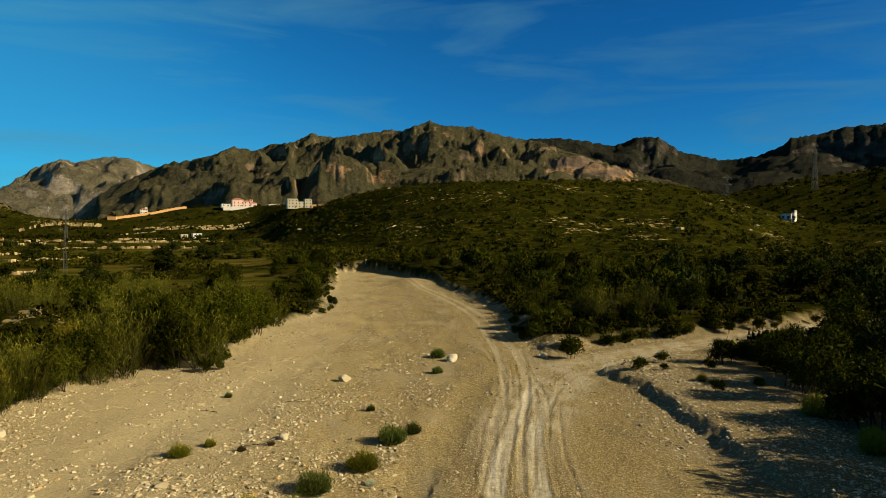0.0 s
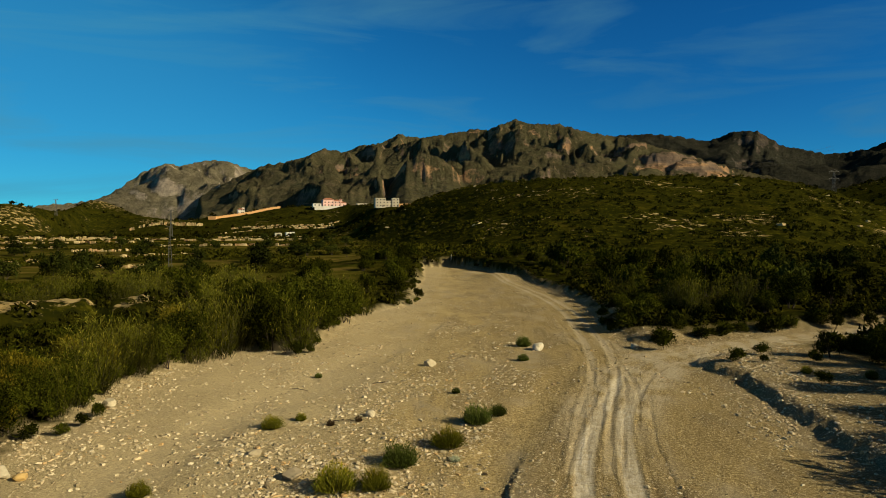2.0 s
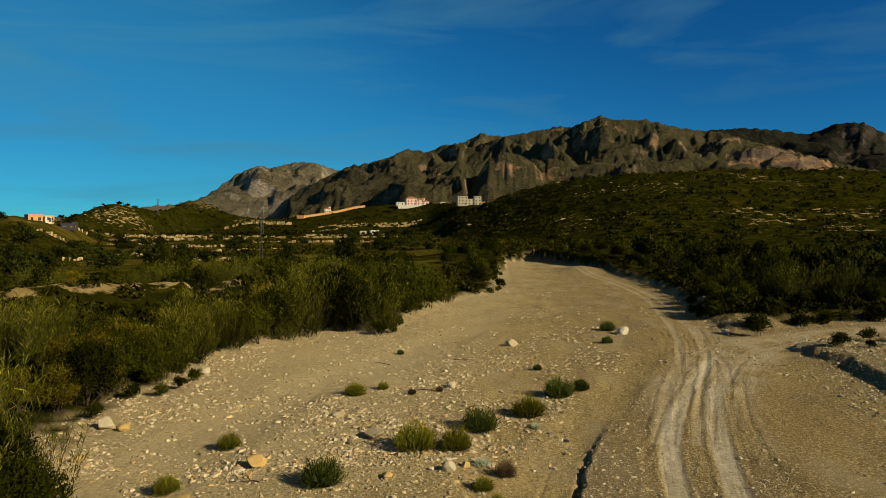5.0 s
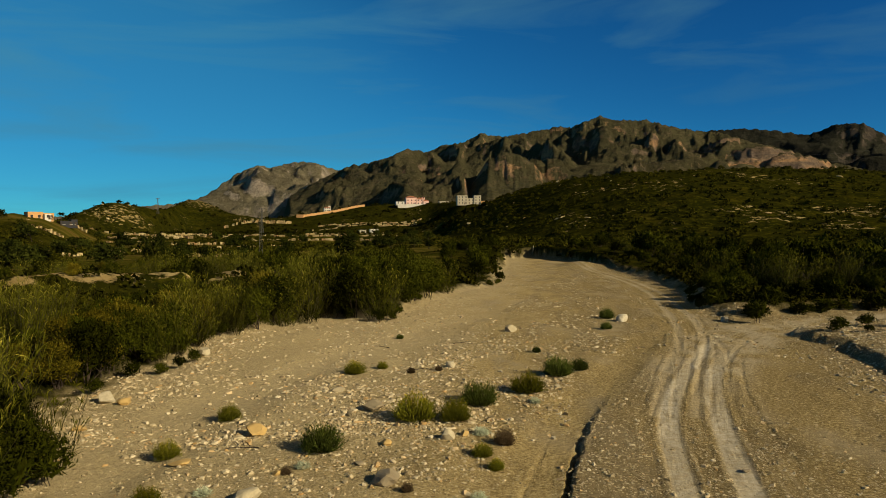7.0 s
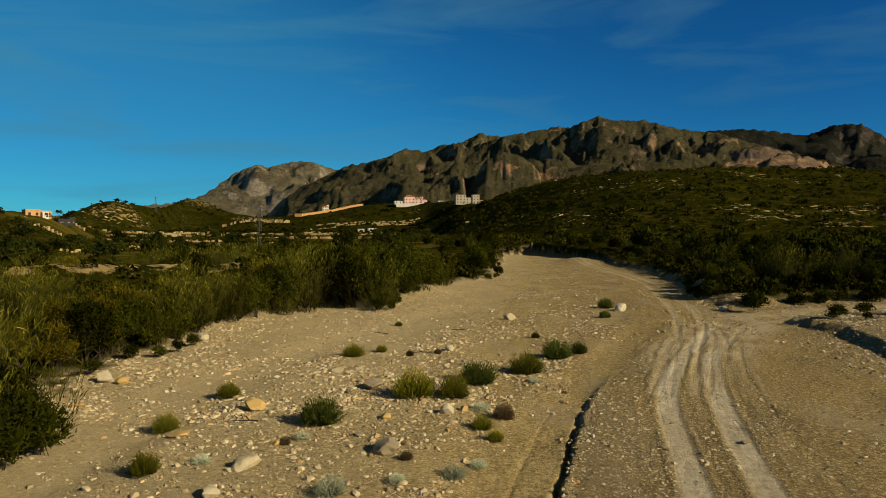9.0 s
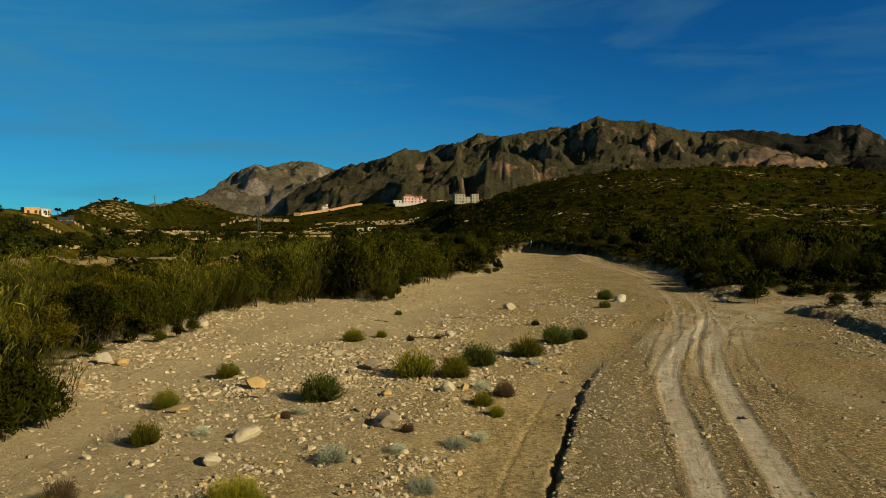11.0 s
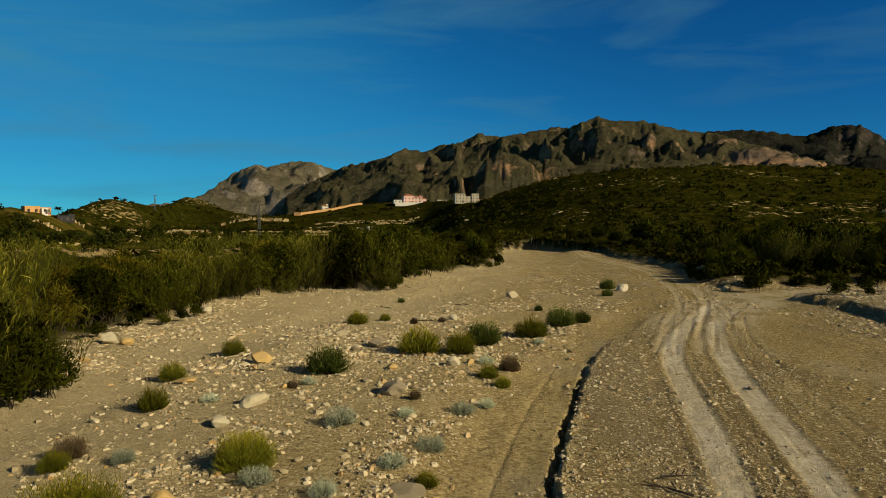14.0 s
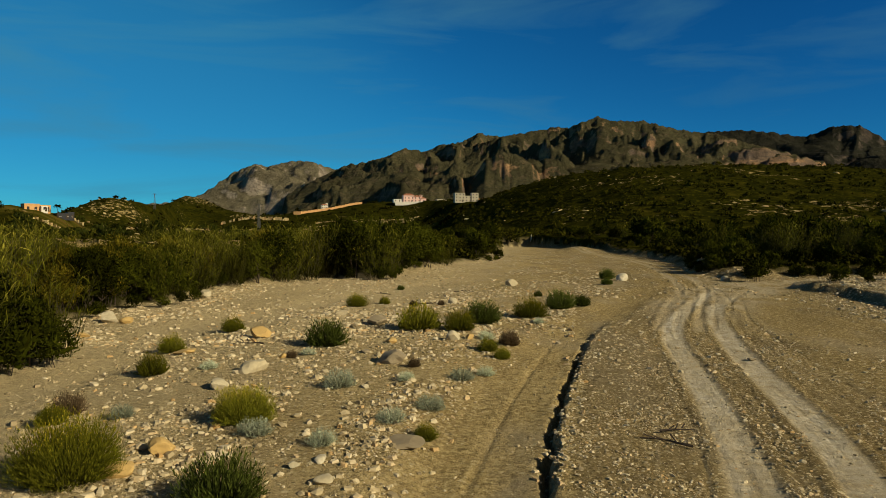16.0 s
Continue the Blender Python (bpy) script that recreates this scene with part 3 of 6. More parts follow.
    lane = smooth(0.46, 0.22, lanes + jit * 0.5) * smooth(60, 30, r) * (0.55 + 0.9 * (fbm(x * 0.5, y * 0.2, 33, 3) - 0.3)) + 0.3 * smooth(0.45, 0.12, ups + jit)
    lane = np.maximum(lane, 0.42 * smooth(2.4, 0.8, lanes) * smooth(24, 34, y) * smooth(0.3, 0.6, fbm(x * 0.7, y * 0.5, 35, 3)))
    flow = fbm(x * 0.45, y * 0.16, 51, 4)
    gravel = smooth(0.40, 0.62, flow) * 0.75
    gravel = np.maximum(gravel, bar * (0.45 + 0.5 * smooth(0.35, 0.6, fbm(x * 0.5, y * 0.5, 52, 3))))
    gravel = np.maximum(gravel, 0.85 * smooth(0.15, 0.5, x - side) * smooth(3.2, 1.6, x - side) * smooth(40, 25, y))
    gravel = np.maximum(gravel, (0.5 + 0.5 * smooth(0.4, 0.6, flow)) * smooth(0.2, 0.8, x - side) * smooth(15, 8, x) * smooth(32, 18, y))
    gravel = np.maximum(gravel, 0.8 * smooth(-4.5, -1.2, d) * smooth(3.5, 1.0, d))
    gravel = np.maximum(gravel, 0.85 * berm * smooth(0.3, 1.0, d))
    gravel = np.maximum(gravel, np.clip(corner, 0, 0.95))
    gravel = gravel * (1 - 0.85 * smooth(0.5, 0.2, np.minimum(lanes, ch * 0.34))) * smooth(0.0, 0.3, np.minimum(ups, 0.6))
    calm = smooth(2.3, 0.9, sb + (fbm(x * 0.8, y * 0.5, 29, 3) - 0.5) * 2.2)
    broad = smooth(0.5, 3.0, side - x + 0.12 * np.maximum(y - 22, 0)) * smooth(0.9, 1.6, np.minimum(lanes, ups))
    gravel = np.maximum(gravel, 0.6 * broad * smooth(0.40, 0.60, fbm(x * 0.30, y * 0.16, 57, 4))) * (1 - 0.5 * calm)
    road = smooth(1.9, 1.2, np.minimum(lanes, ups * 1.3)) * smooth(30, 42, y)
    gravel = gravel * (1 - 0.9 * road) * (1 - 0.65 * smooth(6.2, 8.0, x) * smooth(46, 40, y) * smooth(15.5, 13, x) * smooth(0.62, 0.42, fbm(x * 0.3, y * 0.2, 55, 3)))
    silt = smooth(0.52, 0.70, fbm(x * 0.28 + 9, y * 0.12, 61, 4)) * (1 - bar * 0.6)
    silt = np.maximum(silt, 0.45 * calm)
    field = smooth(-6, -10, az) * smooth(105, 140, r) * smooth(660, 600, r) * smooth(0.45, 0.60, fbm(x * 0.018, y * 0.018, 65, 3))
    silt = np.where(veg > 0.5, field, silt)
    rock = smooth(0.52, 0.68, fbm(x * 0.03, y * 0.03, 71, 4)) * smooth(150, 240, r) * 0.42
    for cx, cy, sx, sy in ((115, 272, 18, 16), (97, 235, 12, 6), (-372, 555, 34, 30), (-425, 555, 14, 14), (-430, 790, 60, 40), (-340, 750, 34, 12), (180, 285, 14, 8), (62, 125, 3, 3), (31, 263, 8, 3), (70, 262, 9, 3), (-85, 158, 16, 3), (60, 92, 6, 2)):
        p = np.exp(-(((x - cx) / sx) ** 2 + ((y - cy) / sy) ** 2))
        rock = np.maximum(rock, 0.55 * smooth(0.1, 0.8, p))
    rock = np.maximum(rock, 0.75 * lev)
    return z, veg, np.clip(lane, 0, 1), np.clip(gravel, 0, 1), np.clip(rock, 0, 1), silt


GRID = {}
SHEET_AZ = np.concatenate([np.arange(-180, -52, 4.0), np.arange(-50, -6, 0.25), np.arange(-6, 36, 0.125), np.arange(36, 50.01, 0.25), np.arange(54, 180, 4.0)])
SHEET_R = np.concatenate([2.5 * 1.016 ** np.arange(300), 2.5 * 1.016 ** 299 * 1.028 ** np.arange(1, 42), 2.5 * 1.016 ** 299 * 1.028 ** 41 * 1.06 ** np.arange(1, 34)])


def ground_z(x, y, key="z"):
    """Height of the ground sheet (or one of its covers) at (x, y)."""
    a, r = math.degrees(math.atan2(x, y + 1.5)), math.hypot(x, y + 1.5)
    if abs(a) > 49.5 or r < 2.6:
        return float(land(x, y)[0 if key == "z" else 3][0])
    i, j, g = int(np.searchsorted(SHEET_AZ, a, "right")) - 1, int(np.searchsorted(SHEET_R, r, "right")) - 1, GRID[key]
    u = (a - SHEET_AZ[i]) / (SHEET_AZ[i + 1] - SHEET_AZ[i])
    v = (r - SHEET_R[j]) / (SHEET_R[j + 1] - SHEET_R[j])
    return float((g[j, i] * (1 - u) + g[j, i + 1] * u) * (1 - v) + (g[j + 1, i] * (1 - u) + g[j + 1, i + 1] * u) * v)


def at(az, r):
    return r * math.sin(radians(az)), -1.5 + r * math.cos(radians(az))


# ---- mesh helpers ----
def mesh_of(name, verts, faces, material=None, smooth_shade=False, attrs=None):
    me = bpy.data.meshes.new(name)
    verts, faces = np.asarray(verts, np.float32), np.asarray(faces, np.int32)
    n, k = faces.shape
    me.vertices.add(len(verts))
    me.vertices.foreach_set("co", verts.ravel())
    me.loops.add(n * k)
    me.loops.foreach_set("vertex_index", faces.ravel())
    me.polygons.add(n)
    me.polygons.foreach_set("loop_start", np.arange(0, n * k, k, dtype=np.int32))
    me.polygons.foreach_set("use_smooth", np.full(n, smooth_shade))
    for key, val in (attrs or {}).items():
        me.attributes.new(key, "FLOAT", "POINT").data.foreach_set("value", np.asarray(val, np.float32))
    me.update(calc_edges=True)
    me.validate()
    if material:
        me.materials.append(material)
    return me


def finish(bm, name, material, smooth_shade=False):
    me = bpy.data.meshes.new(name)
    bm.normal_update()
    bm.to_mesh(me)
    bm.free()
    me.materials.append(material)
    if smooth_shade:
        me.polygons.foreach_set("use_smooth", [True] * len(me.polygons))
    return me


def part(name, bm, material, parent, label=""):
    """One mesh object under a thing or a part, from a bmesh or a mesh."""
    me = bm if isinstance(bm, bpy.types.Mesh) else finish(bm, name, material)
    ob = new(name, me)
    ob.parent = parent
    return tagged(ob, label)


def box(bm, cx, cy, z0, w, d, h, turn=0.0):
    r = bmesh.ops.create_cube(bm, size=1, matrix=Matrix.Translation((cx, cy, z0 + h / 2)) @ Matrix.Rotation(turn, 4, "Z") @ Matrix.Diagonal((w, d, h, 1)))
    return r["verts"]


def bar_between(bm, a, b, t):
    a, b = Vector(a), Vector(b)
    m = (b - a).to_track_quat("Z", "Y").to_matrix().to_4x4()
    bmesh.ops.create_cube(bm, size=1, matrix=Matrix.Translation((a + b) / 2) @ m @ Matrix.Diagonal((t, t, (b - a).length, 1)))


# ---- ground sheet ----
def build_ground():
    az, rad = SHEET_AZ, SHEET_R
    a, r = np.meshgrid(np.radians(az), rad)
    x, y = r * np.sin(a), -1.5 + r * np.cos(a)
    z, veg, lane, gravel, rock, silt = (v.reshape(-1) for v in land(x.ravel(), y.ravel()))
    nr, na = len(rad), len(az)
    GRID.update(z=z.reshape(nr, na), gravel=gravel.reshape(nr, na))
    i = np.arange(nr - 1)[:, None] * na + np.arange(na)[None, :]
    j = np.arange(nr - 1)[:, None] * na + (np.arange(na)[None, :] + 1) % na
    faces = np.stack([i, i + na, j + na, j], -1).reshape(-1, 4)[:, ::-1]
    z0 = land(0, -1.5)
    verts = np.concatenate([np.stack([x.ravel(), y.ravel(), z], 1), [[0, -1.5, z0[0][0]]]])
    fan = np.stack([np.full(na, nr * na), np.arange(na), (np.arange(na) + 1) % na, (np.arange(na) + 1) % na], 1)
    keep = np.concatenate([faces, np.stack([fan[:, 0], fan[:, 2], fan[:, 1], fan[:, 1]], 1)])
    me = bpy.data.meshes.new("ground")
    tri = keep[len(faces):, :3]
    me.vertices.add(len(verts))
    me.vertices.foreach_set("co", verts.astype(np.float32).ravel())
    loops = np.concatenate([faces.ravel(), tri.ravel()]).astype(np.int32)
    me.loops.add(len(loops))
    me.loops.foreach_set("vertex_index", loops)
    me.polygons.add(len(faces) + len(tri))
    starts = np.concatenate([np.arange(len(faces)) * 4, len(faces) * 4 + np.arange(len(tri)) * 3]).astype(np.int32)
    me.polygons.foreach_set("loop_start", starts)
    me.polygons.foreach_set("use_smooth", np.full(len(starts), True))
    # how far beside the middle of the track, for the tyre marks
    mid_y = np.array([(p[1] + q[1]) / 2 for p, q in zip(LANE_L, LANE_R)])
    mid_x = np.array([(p[0] + q[0]) / 2 for p, q in zip(LANE_L, LANE_R)])
    lean = np.gradient(mid_x, mid_y)
    beside = (x.ravel() - np.interp(y.ravel(), mid_y, mid_x)) / np.hypot(1, np.interp(y.ravel(), mid_y, lean))
    for key, v, c in (("beside", beside, -3), ("veg", veg, 0), ("lane", lane, 0), ("gravel", gravel, 0.3), ("rock", rock, 0), ("silt", silt, 0)):
        me.attributes.new(key, "FLOAT", "POINT").data.foreach_set("value", np.append(v, c).astype(np.float32))
    me.update(calc_edges=True)
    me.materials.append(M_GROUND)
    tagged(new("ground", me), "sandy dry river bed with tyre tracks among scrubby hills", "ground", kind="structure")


build_ground()


# ---- mountains ----
def mountain(name, az, slope, dist, depth, material, label, seed, spur=0.2, cliffs=(), knolls=(), gully=420.0):
    """A range whose crest stands at the given bearings (degrees) and rises (height over distance), at that distance.
    cliffs: bearing, reach in degrees, share of the height that is sheer. knolls: bearing, rise, distance, steepness, lean, crag."""
    a = np.arange(az[0], az[-1] + 0.01, 0.105 if dist < 3500 else 0.125)
    crest = np.interp(a, az, slope) * dist + 9.0
    edge = np.minimum(smooth(0, 1.2, a - az[0]), smooth(0, 1.2, az[-1] - a))
    jag = (fbm(a * 2.2, a * 0 + seed, seed, 5, 0.6) - 0.5) * 0.009 * dist
    crest, jag = crest * (0.15 + 0.85 * edge), jag * edge
    s = np.concatenate([np.linspace(0, 1, 96) ** 0.75, 1 + np.linspace(0.02, 0.5, 8)])
    A, S = np.meshgrid(a, s)
    C = np.broadcast_to(crest, A.shape)
    R = dist - depth * (1 - S)
    X, Y = R * np.sin(np.radians(A)), -1.5 + R * np.cos(np.radians(A))
    sheer = np.zeros(A.shape)
    for ca, reach, share in cliffs:
        sheer = np.maximum(sheer, share * np.exp(-((A - ca) / reach) ** 2))
    sheer = sheer * (0.55 + 0.9 * (fbm(A / 1.3, S * 2, seed + 13, 3) - 0.3))
    # scree slope rising to the foot of the cliffs, then the cliffs
    low = S ** 1.9
    step = smooth(0.80, 0.99, S + (fbm(A / 0.9, S * 3, seed + 14, 3) - 0.5) * 0.10)
    f = low * (1 - sheer) + sheer * (0.62 * low + 0.38 * step)
    f = np.where(S > 1, 1 - (S - 1) * 1.2, f)
    env = np.clip(4.2 * S * (1.04 - S), 0, 1)
    wx, wy = ((fbm(X / 420, Y / 420, seed + k, 3) - 0.5) * 320 for k in (1, 2))
    relief = fbm((X + wx) / gully + 0.35 * Y / gully, (Y + wy) / (gully * 1.25), seed + 3, 6, 0.47, True) - 0.55
    fine = fbm(X / 70, Y / 90, seed + 6, 4, 0.55, True) - 0.55
    Z = C * f + env * spur * (C / 400) * (relief * gully + fine * 17)
    crag = sheer * smooth(0.66, 0.86, S)
    for ka, rise, kr, grade, lean, rough in knolls:
        h = rise * kr + 9.0
        dr = R - kr
        dx = np.radians(A - ka) * R + lean * dr + (fbm(X / 150, Y / 150, seed + 17, 4) - 0.5) * 150
        away = np.where(dr < 0, grade * 1.0, 0.12)
        q = np.sqrt((dx * grade) ** 2 + (dr * away) ** 2 + 14.0 ** 2) - 14.0
        k = h - q + 18 * fine * smooth(0, 40, q) - rough * 26 * smooth(18, 34, q + 10 * fine)
        k = np.where(S <= 1, k, -50)
        crag = np.maximum(crag, rough * smooth(-8, 4, k - Z) * smooth(0.5 * h, 0.15 * h, q))
        Z = np.maximum(Z, k) + 7 * np.exp(-np.abs(k - Z) / 9)
    rock = smooth(0.15, 0.5, crag)
    q = Z / (0.055 * C) + 2.2 * fbm(X / 350, Y / 350, seed + 7, 3)
    ledge = (np.floor(q) + smooth(0.5, 1.0, q - np.floor(q)) - q) * 0.055 * C
    Z = Z + ledge * env * (0.25 + 0.5 * rock) * smooth(0.40, 0.6, fbm(X / 220, Y / 220, seed + 9, 3))
    Z = Z + rock * env * C * 0.05 * (fbm(X / 34, Y / 60, seed + 12, 4, 0.55, True) - 0.55)
    Z = Z + jag[None, :] * smooth(0.86, 1.0, S)
    Z = np.where(S <= 1, np.minimum(Z, C * R / dist * (0.985 + 0.015 * S) + jag[None, :]), Z)
    Z = np.where(S == 0, -22, Z)
    ns, na = A.shape
    i = np.arange(ns - 1)[:, None] * na + np.arange(na - 1)[None, :]
    faces = np.stack([i, i + 1, i + na + 1, i + na], -1).reshape(-1, 4)
    me = mesh_of(name, np.stack([X.ravel(), Y.ravel(), Z.ravel()], 1), faces, material, True, {"crag": np.clip(crag, 0, 1).ravel()})
    return tagged(new(name, me), label, "mountain", kind="structure")


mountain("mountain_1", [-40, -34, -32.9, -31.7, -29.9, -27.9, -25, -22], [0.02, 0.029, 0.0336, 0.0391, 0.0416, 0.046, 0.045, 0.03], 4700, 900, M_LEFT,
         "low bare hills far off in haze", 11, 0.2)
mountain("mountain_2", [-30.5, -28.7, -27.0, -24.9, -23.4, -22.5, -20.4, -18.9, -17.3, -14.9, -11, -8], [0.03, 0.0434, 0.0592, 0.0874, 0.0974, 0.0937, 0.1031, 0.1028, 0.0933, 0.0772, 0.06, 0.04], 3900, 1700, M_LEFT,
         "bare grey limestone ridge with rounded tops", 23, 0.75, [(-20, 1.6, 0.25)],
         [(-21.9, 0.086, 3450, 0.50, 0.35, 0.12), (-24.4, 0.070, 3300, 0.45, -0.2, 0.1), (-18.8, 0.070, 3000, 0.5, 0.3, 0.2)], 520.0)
mountain("mountain_3", [-22, -18.6, -16.3, -14.5, -13.3, -11.2, -9.5, -8.1, -6.4, -5.0, -3.1, -0.7, 1.1, 2.5, 4.8, 6.2, 8.4, 11.0, 12.3, 14.0, 16.0, 18.0, 22, 27],
         [0.045, 0.0768, 0.0967, 0.1027, 0.1077, 0.1235, 0.1185, 0.1291, 0.1322, 0.146, 0.1397, 0.1487, 0.1527, 0.1519, 0.1658, 0.1583, 0.1572, 0.143, 0.1386, 0.1338, 0.1209, 0.1098, 0.085, 0.06], 3100, 1500, M_MAIN,
         "rugged brown mountain range with cliffs and scrub slopes", 37, 0.85,
         [(-5.0, 1.2, 0.5), (-8.2, 0.6, 0.3), (-1.2, 1.2, 0.6), (3.2, 1.7, 0.7), (8.6, 1.5, 0.35), (12.6, 1.5, 0.35)],
         [(-15.2, 0.098, 2800, 0.55, 0.4, 0.2), (-11.0, 0.112, 2750, 0.6, -0.2, 0.55), (-11.4, 0.087, 2250, 0.6, 0.3, 0.25), (-7.8, 0.102, 2550, 0.6, 0.3, 0.55), (-13.8, 0.078, 2300, 0.55, 0.4, 0.3), (-5.6, 0.118, 2800, 0.6, 0.4, 0.5), (-17.6, 0.070, 2600, 0.5, 0.3, 0.2),
          (7.1, 0.122, 2600, 0.5, -0.4, 0.4), (4.6, 0.100, 2250, 0.45, 0.3, 0.15), (10.6, 0.099, 2250, 0.5, -0.3, 0.45), (14.2, 0.127, 2750, 0.6, -0.5, 1.0), (16.6, 0.114, 2620, 0.6, -0.5, 1.0),
          (18.8, 0.102, 2560, 0.55, -0.4, 0.8), (15.3, 0.090, 2200, 0.5, 0.2, 0.3)])
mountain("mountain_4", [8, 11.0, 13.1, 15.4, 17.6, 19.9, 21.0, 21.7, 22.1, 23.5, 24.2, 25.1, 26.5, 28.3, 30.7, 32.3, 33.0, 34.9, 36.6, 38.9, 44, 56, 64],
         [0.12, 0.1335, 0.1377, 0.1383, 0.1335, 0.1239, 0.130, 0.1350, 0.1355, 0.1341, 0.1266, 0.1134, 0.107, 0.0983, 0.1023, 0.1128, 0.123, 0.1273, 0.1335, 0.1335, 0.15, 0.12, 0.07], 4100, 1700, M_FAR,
         "distant mountains with cloud shadow in their dark colour and a flat-topped butte", 53, 0.45, [(23.2, 1.4, 0.8), (36.5, 2.6, 0.6)],
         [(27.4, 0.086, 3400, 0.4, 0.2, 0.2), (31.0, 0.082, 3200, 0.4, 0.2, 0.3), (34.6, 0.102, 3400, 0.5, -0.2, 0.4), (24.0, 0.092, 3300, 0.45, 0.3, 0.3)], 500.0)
mountain("mountain_5", [-8.5, -6.0, -4.5, -3.1, -1.7, -0.5, 0.4, 2.5], [0.045, 0.0642, 0.1054, 0.1174, 0.1129, 0.0985, 0.0752, 0.05], 2150, 800, M_MAIN,
         "rocky foothill with a craggy dome", 71, 0.45, [(-2.6, 2.0, 0.7)], (), 260.0)


# ---- plants ----
rng = np.random.default_rng(7)


def unit(v):
    return v / np.maximum(np.linalg.norm(v, axis=-1, keepdims=True), 1e-9)


def kites(P, D, L, W, droop=0.0, along=(0.0, 0.5, 1.0), N=None):
    """Narrow four-cornered leaves: base points, directions, lengths, widths."""
    n = len(P)
    L, W = np.broadcast_to(L, n)[:, None], np.broadcast_to(W, n)[:, None]
    side = unit(np.cross(D, rng.normal(size=(n, 3)) if N is None else N))
    mid = P + D * L * 0.45
    tip = P + D * L - np.array([0, 0, 1.0]) * droop * L
    V = np.stack([P, mid + side * W / 2, tip, mid - side * W / 2], 1).reshape(-1, 3)
    F = np.arange(4 * n).reshape(-1, 4)
    A = np.tile(np.array([along[0], along[1], along[2], along[1]]), (n, 1))
    return V, F, A.reshape(-1)


def blades(P, D, L, W, N):
    """Small pointed leaves lying square to the normals N."""
    n = len(P)
    s = unit(np.cross(D, N)) * (np.broadcast_to(W, n)[:, None] / 2)
    V = np.stack([P - s, P + s, P + D * np.broadcast_to(L, n)[:, None]], 1).reshape(-1, 3)
    return V, np.arange(3 * n).reshape(-1, 3), np.zeros(3 * n)


def join(*sets):
    V, F, A, k = [], [], [], 0
    for v, f, a in sets:
        V.append(v), F.append(f + k), A.append(a)
        k += len(v)
    return np.concatenate(V), np.concatenate(F), np.concatenate(A)


def dome(n, low=0.05, high=1.0):
    z = rng.uniform(low, high, n)
    a = rng.uniform(0, 2 * np.pi, n)
    q = np.sqrt(np.maximum(0, 1 - z * z))
    return np.stack([q * np.cos(a), q * np.sin(a), z], 1)


def stems_mesh(P, D, L, rad, sides=3):
    """Thin tapering stems."""
    n = len(P)
    L = np.broadcast_to(L, n)[:, None]
    s = unit(np.cross(D, np.array([0.31, 0.93, 0.2])))
    u = np.cross(D, s)
    V, F = [], []
    for k in range(sides):
        a = 2 * np.pi * k / sides
        o = (s * math.cos(a) + u * math.sin(a)) * rad
        V += [P + o, P + D * L + o * 0.35]
    V = np.stack(V, 1).reshape(-1, 3)
    m = 2 * sides
    for k in range(sides):
        b = (k + 1) % sides
        F.append(np.stack([np.arange(n) * m + i for i in (2 * k, 2 * b, 2 * b + 1, 2 * k + 1)], 1))
    return V, np.concatenate(F), np.zeros(len(V))


def thing(name, label, category, group=""):
    return tagged(new(name), label, category, group)


def reed_clump(h, wide, n, label):
    """A stand of arching canes, leafy down to the ground."""
    ob = thing("cane_clump", label, "reeds", "canes along the bank")
    core = rng.normal(size=(3, 2)) * wide * 0.22
    base = np.concatenate([core[rng.integers(0, 3, n)] + rng.normal(size=(n, 2)) * wide * 0.13, np.zeros((n, 1))], 1)
    D = unit(np.stack([base[:, 0] * 0.30 + rng.normal(size=n) * 0.17, base[:, 1] * 0.30 + rng.normal(size=n) * 0.17, np.ones(n)], 1))
    H = h * (0.5 + 0.6 * rng.random(n) ** 0.7)
    cane = part("cane", mesh_of("cane", *stems_mesh(base - [0, 0, 0.2], D, H, 0.018)[:2], M_STEM), None, ob)
    cane["kind"] = "stuff"
    k = 33
    t = rng.uniform(0.02, 1.0, (n, k)) ** 1.25
    P = base[:, None] + D[:, None] * (t * H[:, None])[..., None] + rng.normal(size=(n, k, 3)) * [0.1, 0.1, 0]
    out = rng.normal(size=(n, k, 3)) * [0.8, 0.8, 0.2] + [0, 0, 1.3]
    LD = unit(out + D[:, None] * 0.6).reshape(-1, 3)
    v, f, a = kites(P.reshape(-1, 3), LD, rng.uniform(0.35, 0.95, n * k), rng.uniform(0.028, 0.062, n * k), 0.22)
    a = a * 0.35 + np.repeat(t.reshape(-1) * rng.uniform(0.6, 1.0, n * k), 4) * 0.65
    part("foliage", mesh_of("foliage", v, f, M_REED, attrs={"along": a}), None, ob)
    return ob


def lumpy_crown(n, rx, rz, z0, lumps, leaf, width, inner=0.55):
    """Leaf sprays on the shells of several overlapping lumps."""
    C = dome(lumps, -0.9, 1.0) * rng.uniform(0.25, 0.72, (lumps, 1)) * [rx, rx, rz] + [0, 0, z0 + rz * 0.85]
    R = rng.uniform(0.28, 0.54, lumps)
    i = rng.integers(0, lumps, n)
    d = dome(n, -0.75, 1.0)
    P = C[i] + d * R[i][:, None] * [rx, rx, rz] * rng.uniform(inner, 1.05, (n, 1))
    P[:, 2] = np.maximum(P[:, 2], z0 * 0.3 + 0.03)
    N = unit(d + rng.normal(size=(n, 3)) * 0.42)
    D = unit(np.cross(N, rng.normal(size=(n, 3))) + d * 0.35 + [0, 0, 0.5])
    grow = np.where(rng.random(n) < 0.12, 2.2, 1.0)
    P = np.where((grow > 1)[:, None], C[i] + (P - C[i]) * 0.72, P)
    return blades(P, D, leaf * rng.uniform(0.6, 1.4, n) * grow, width * rng.uniform(0.6, 1.4, n) * grow, N), C


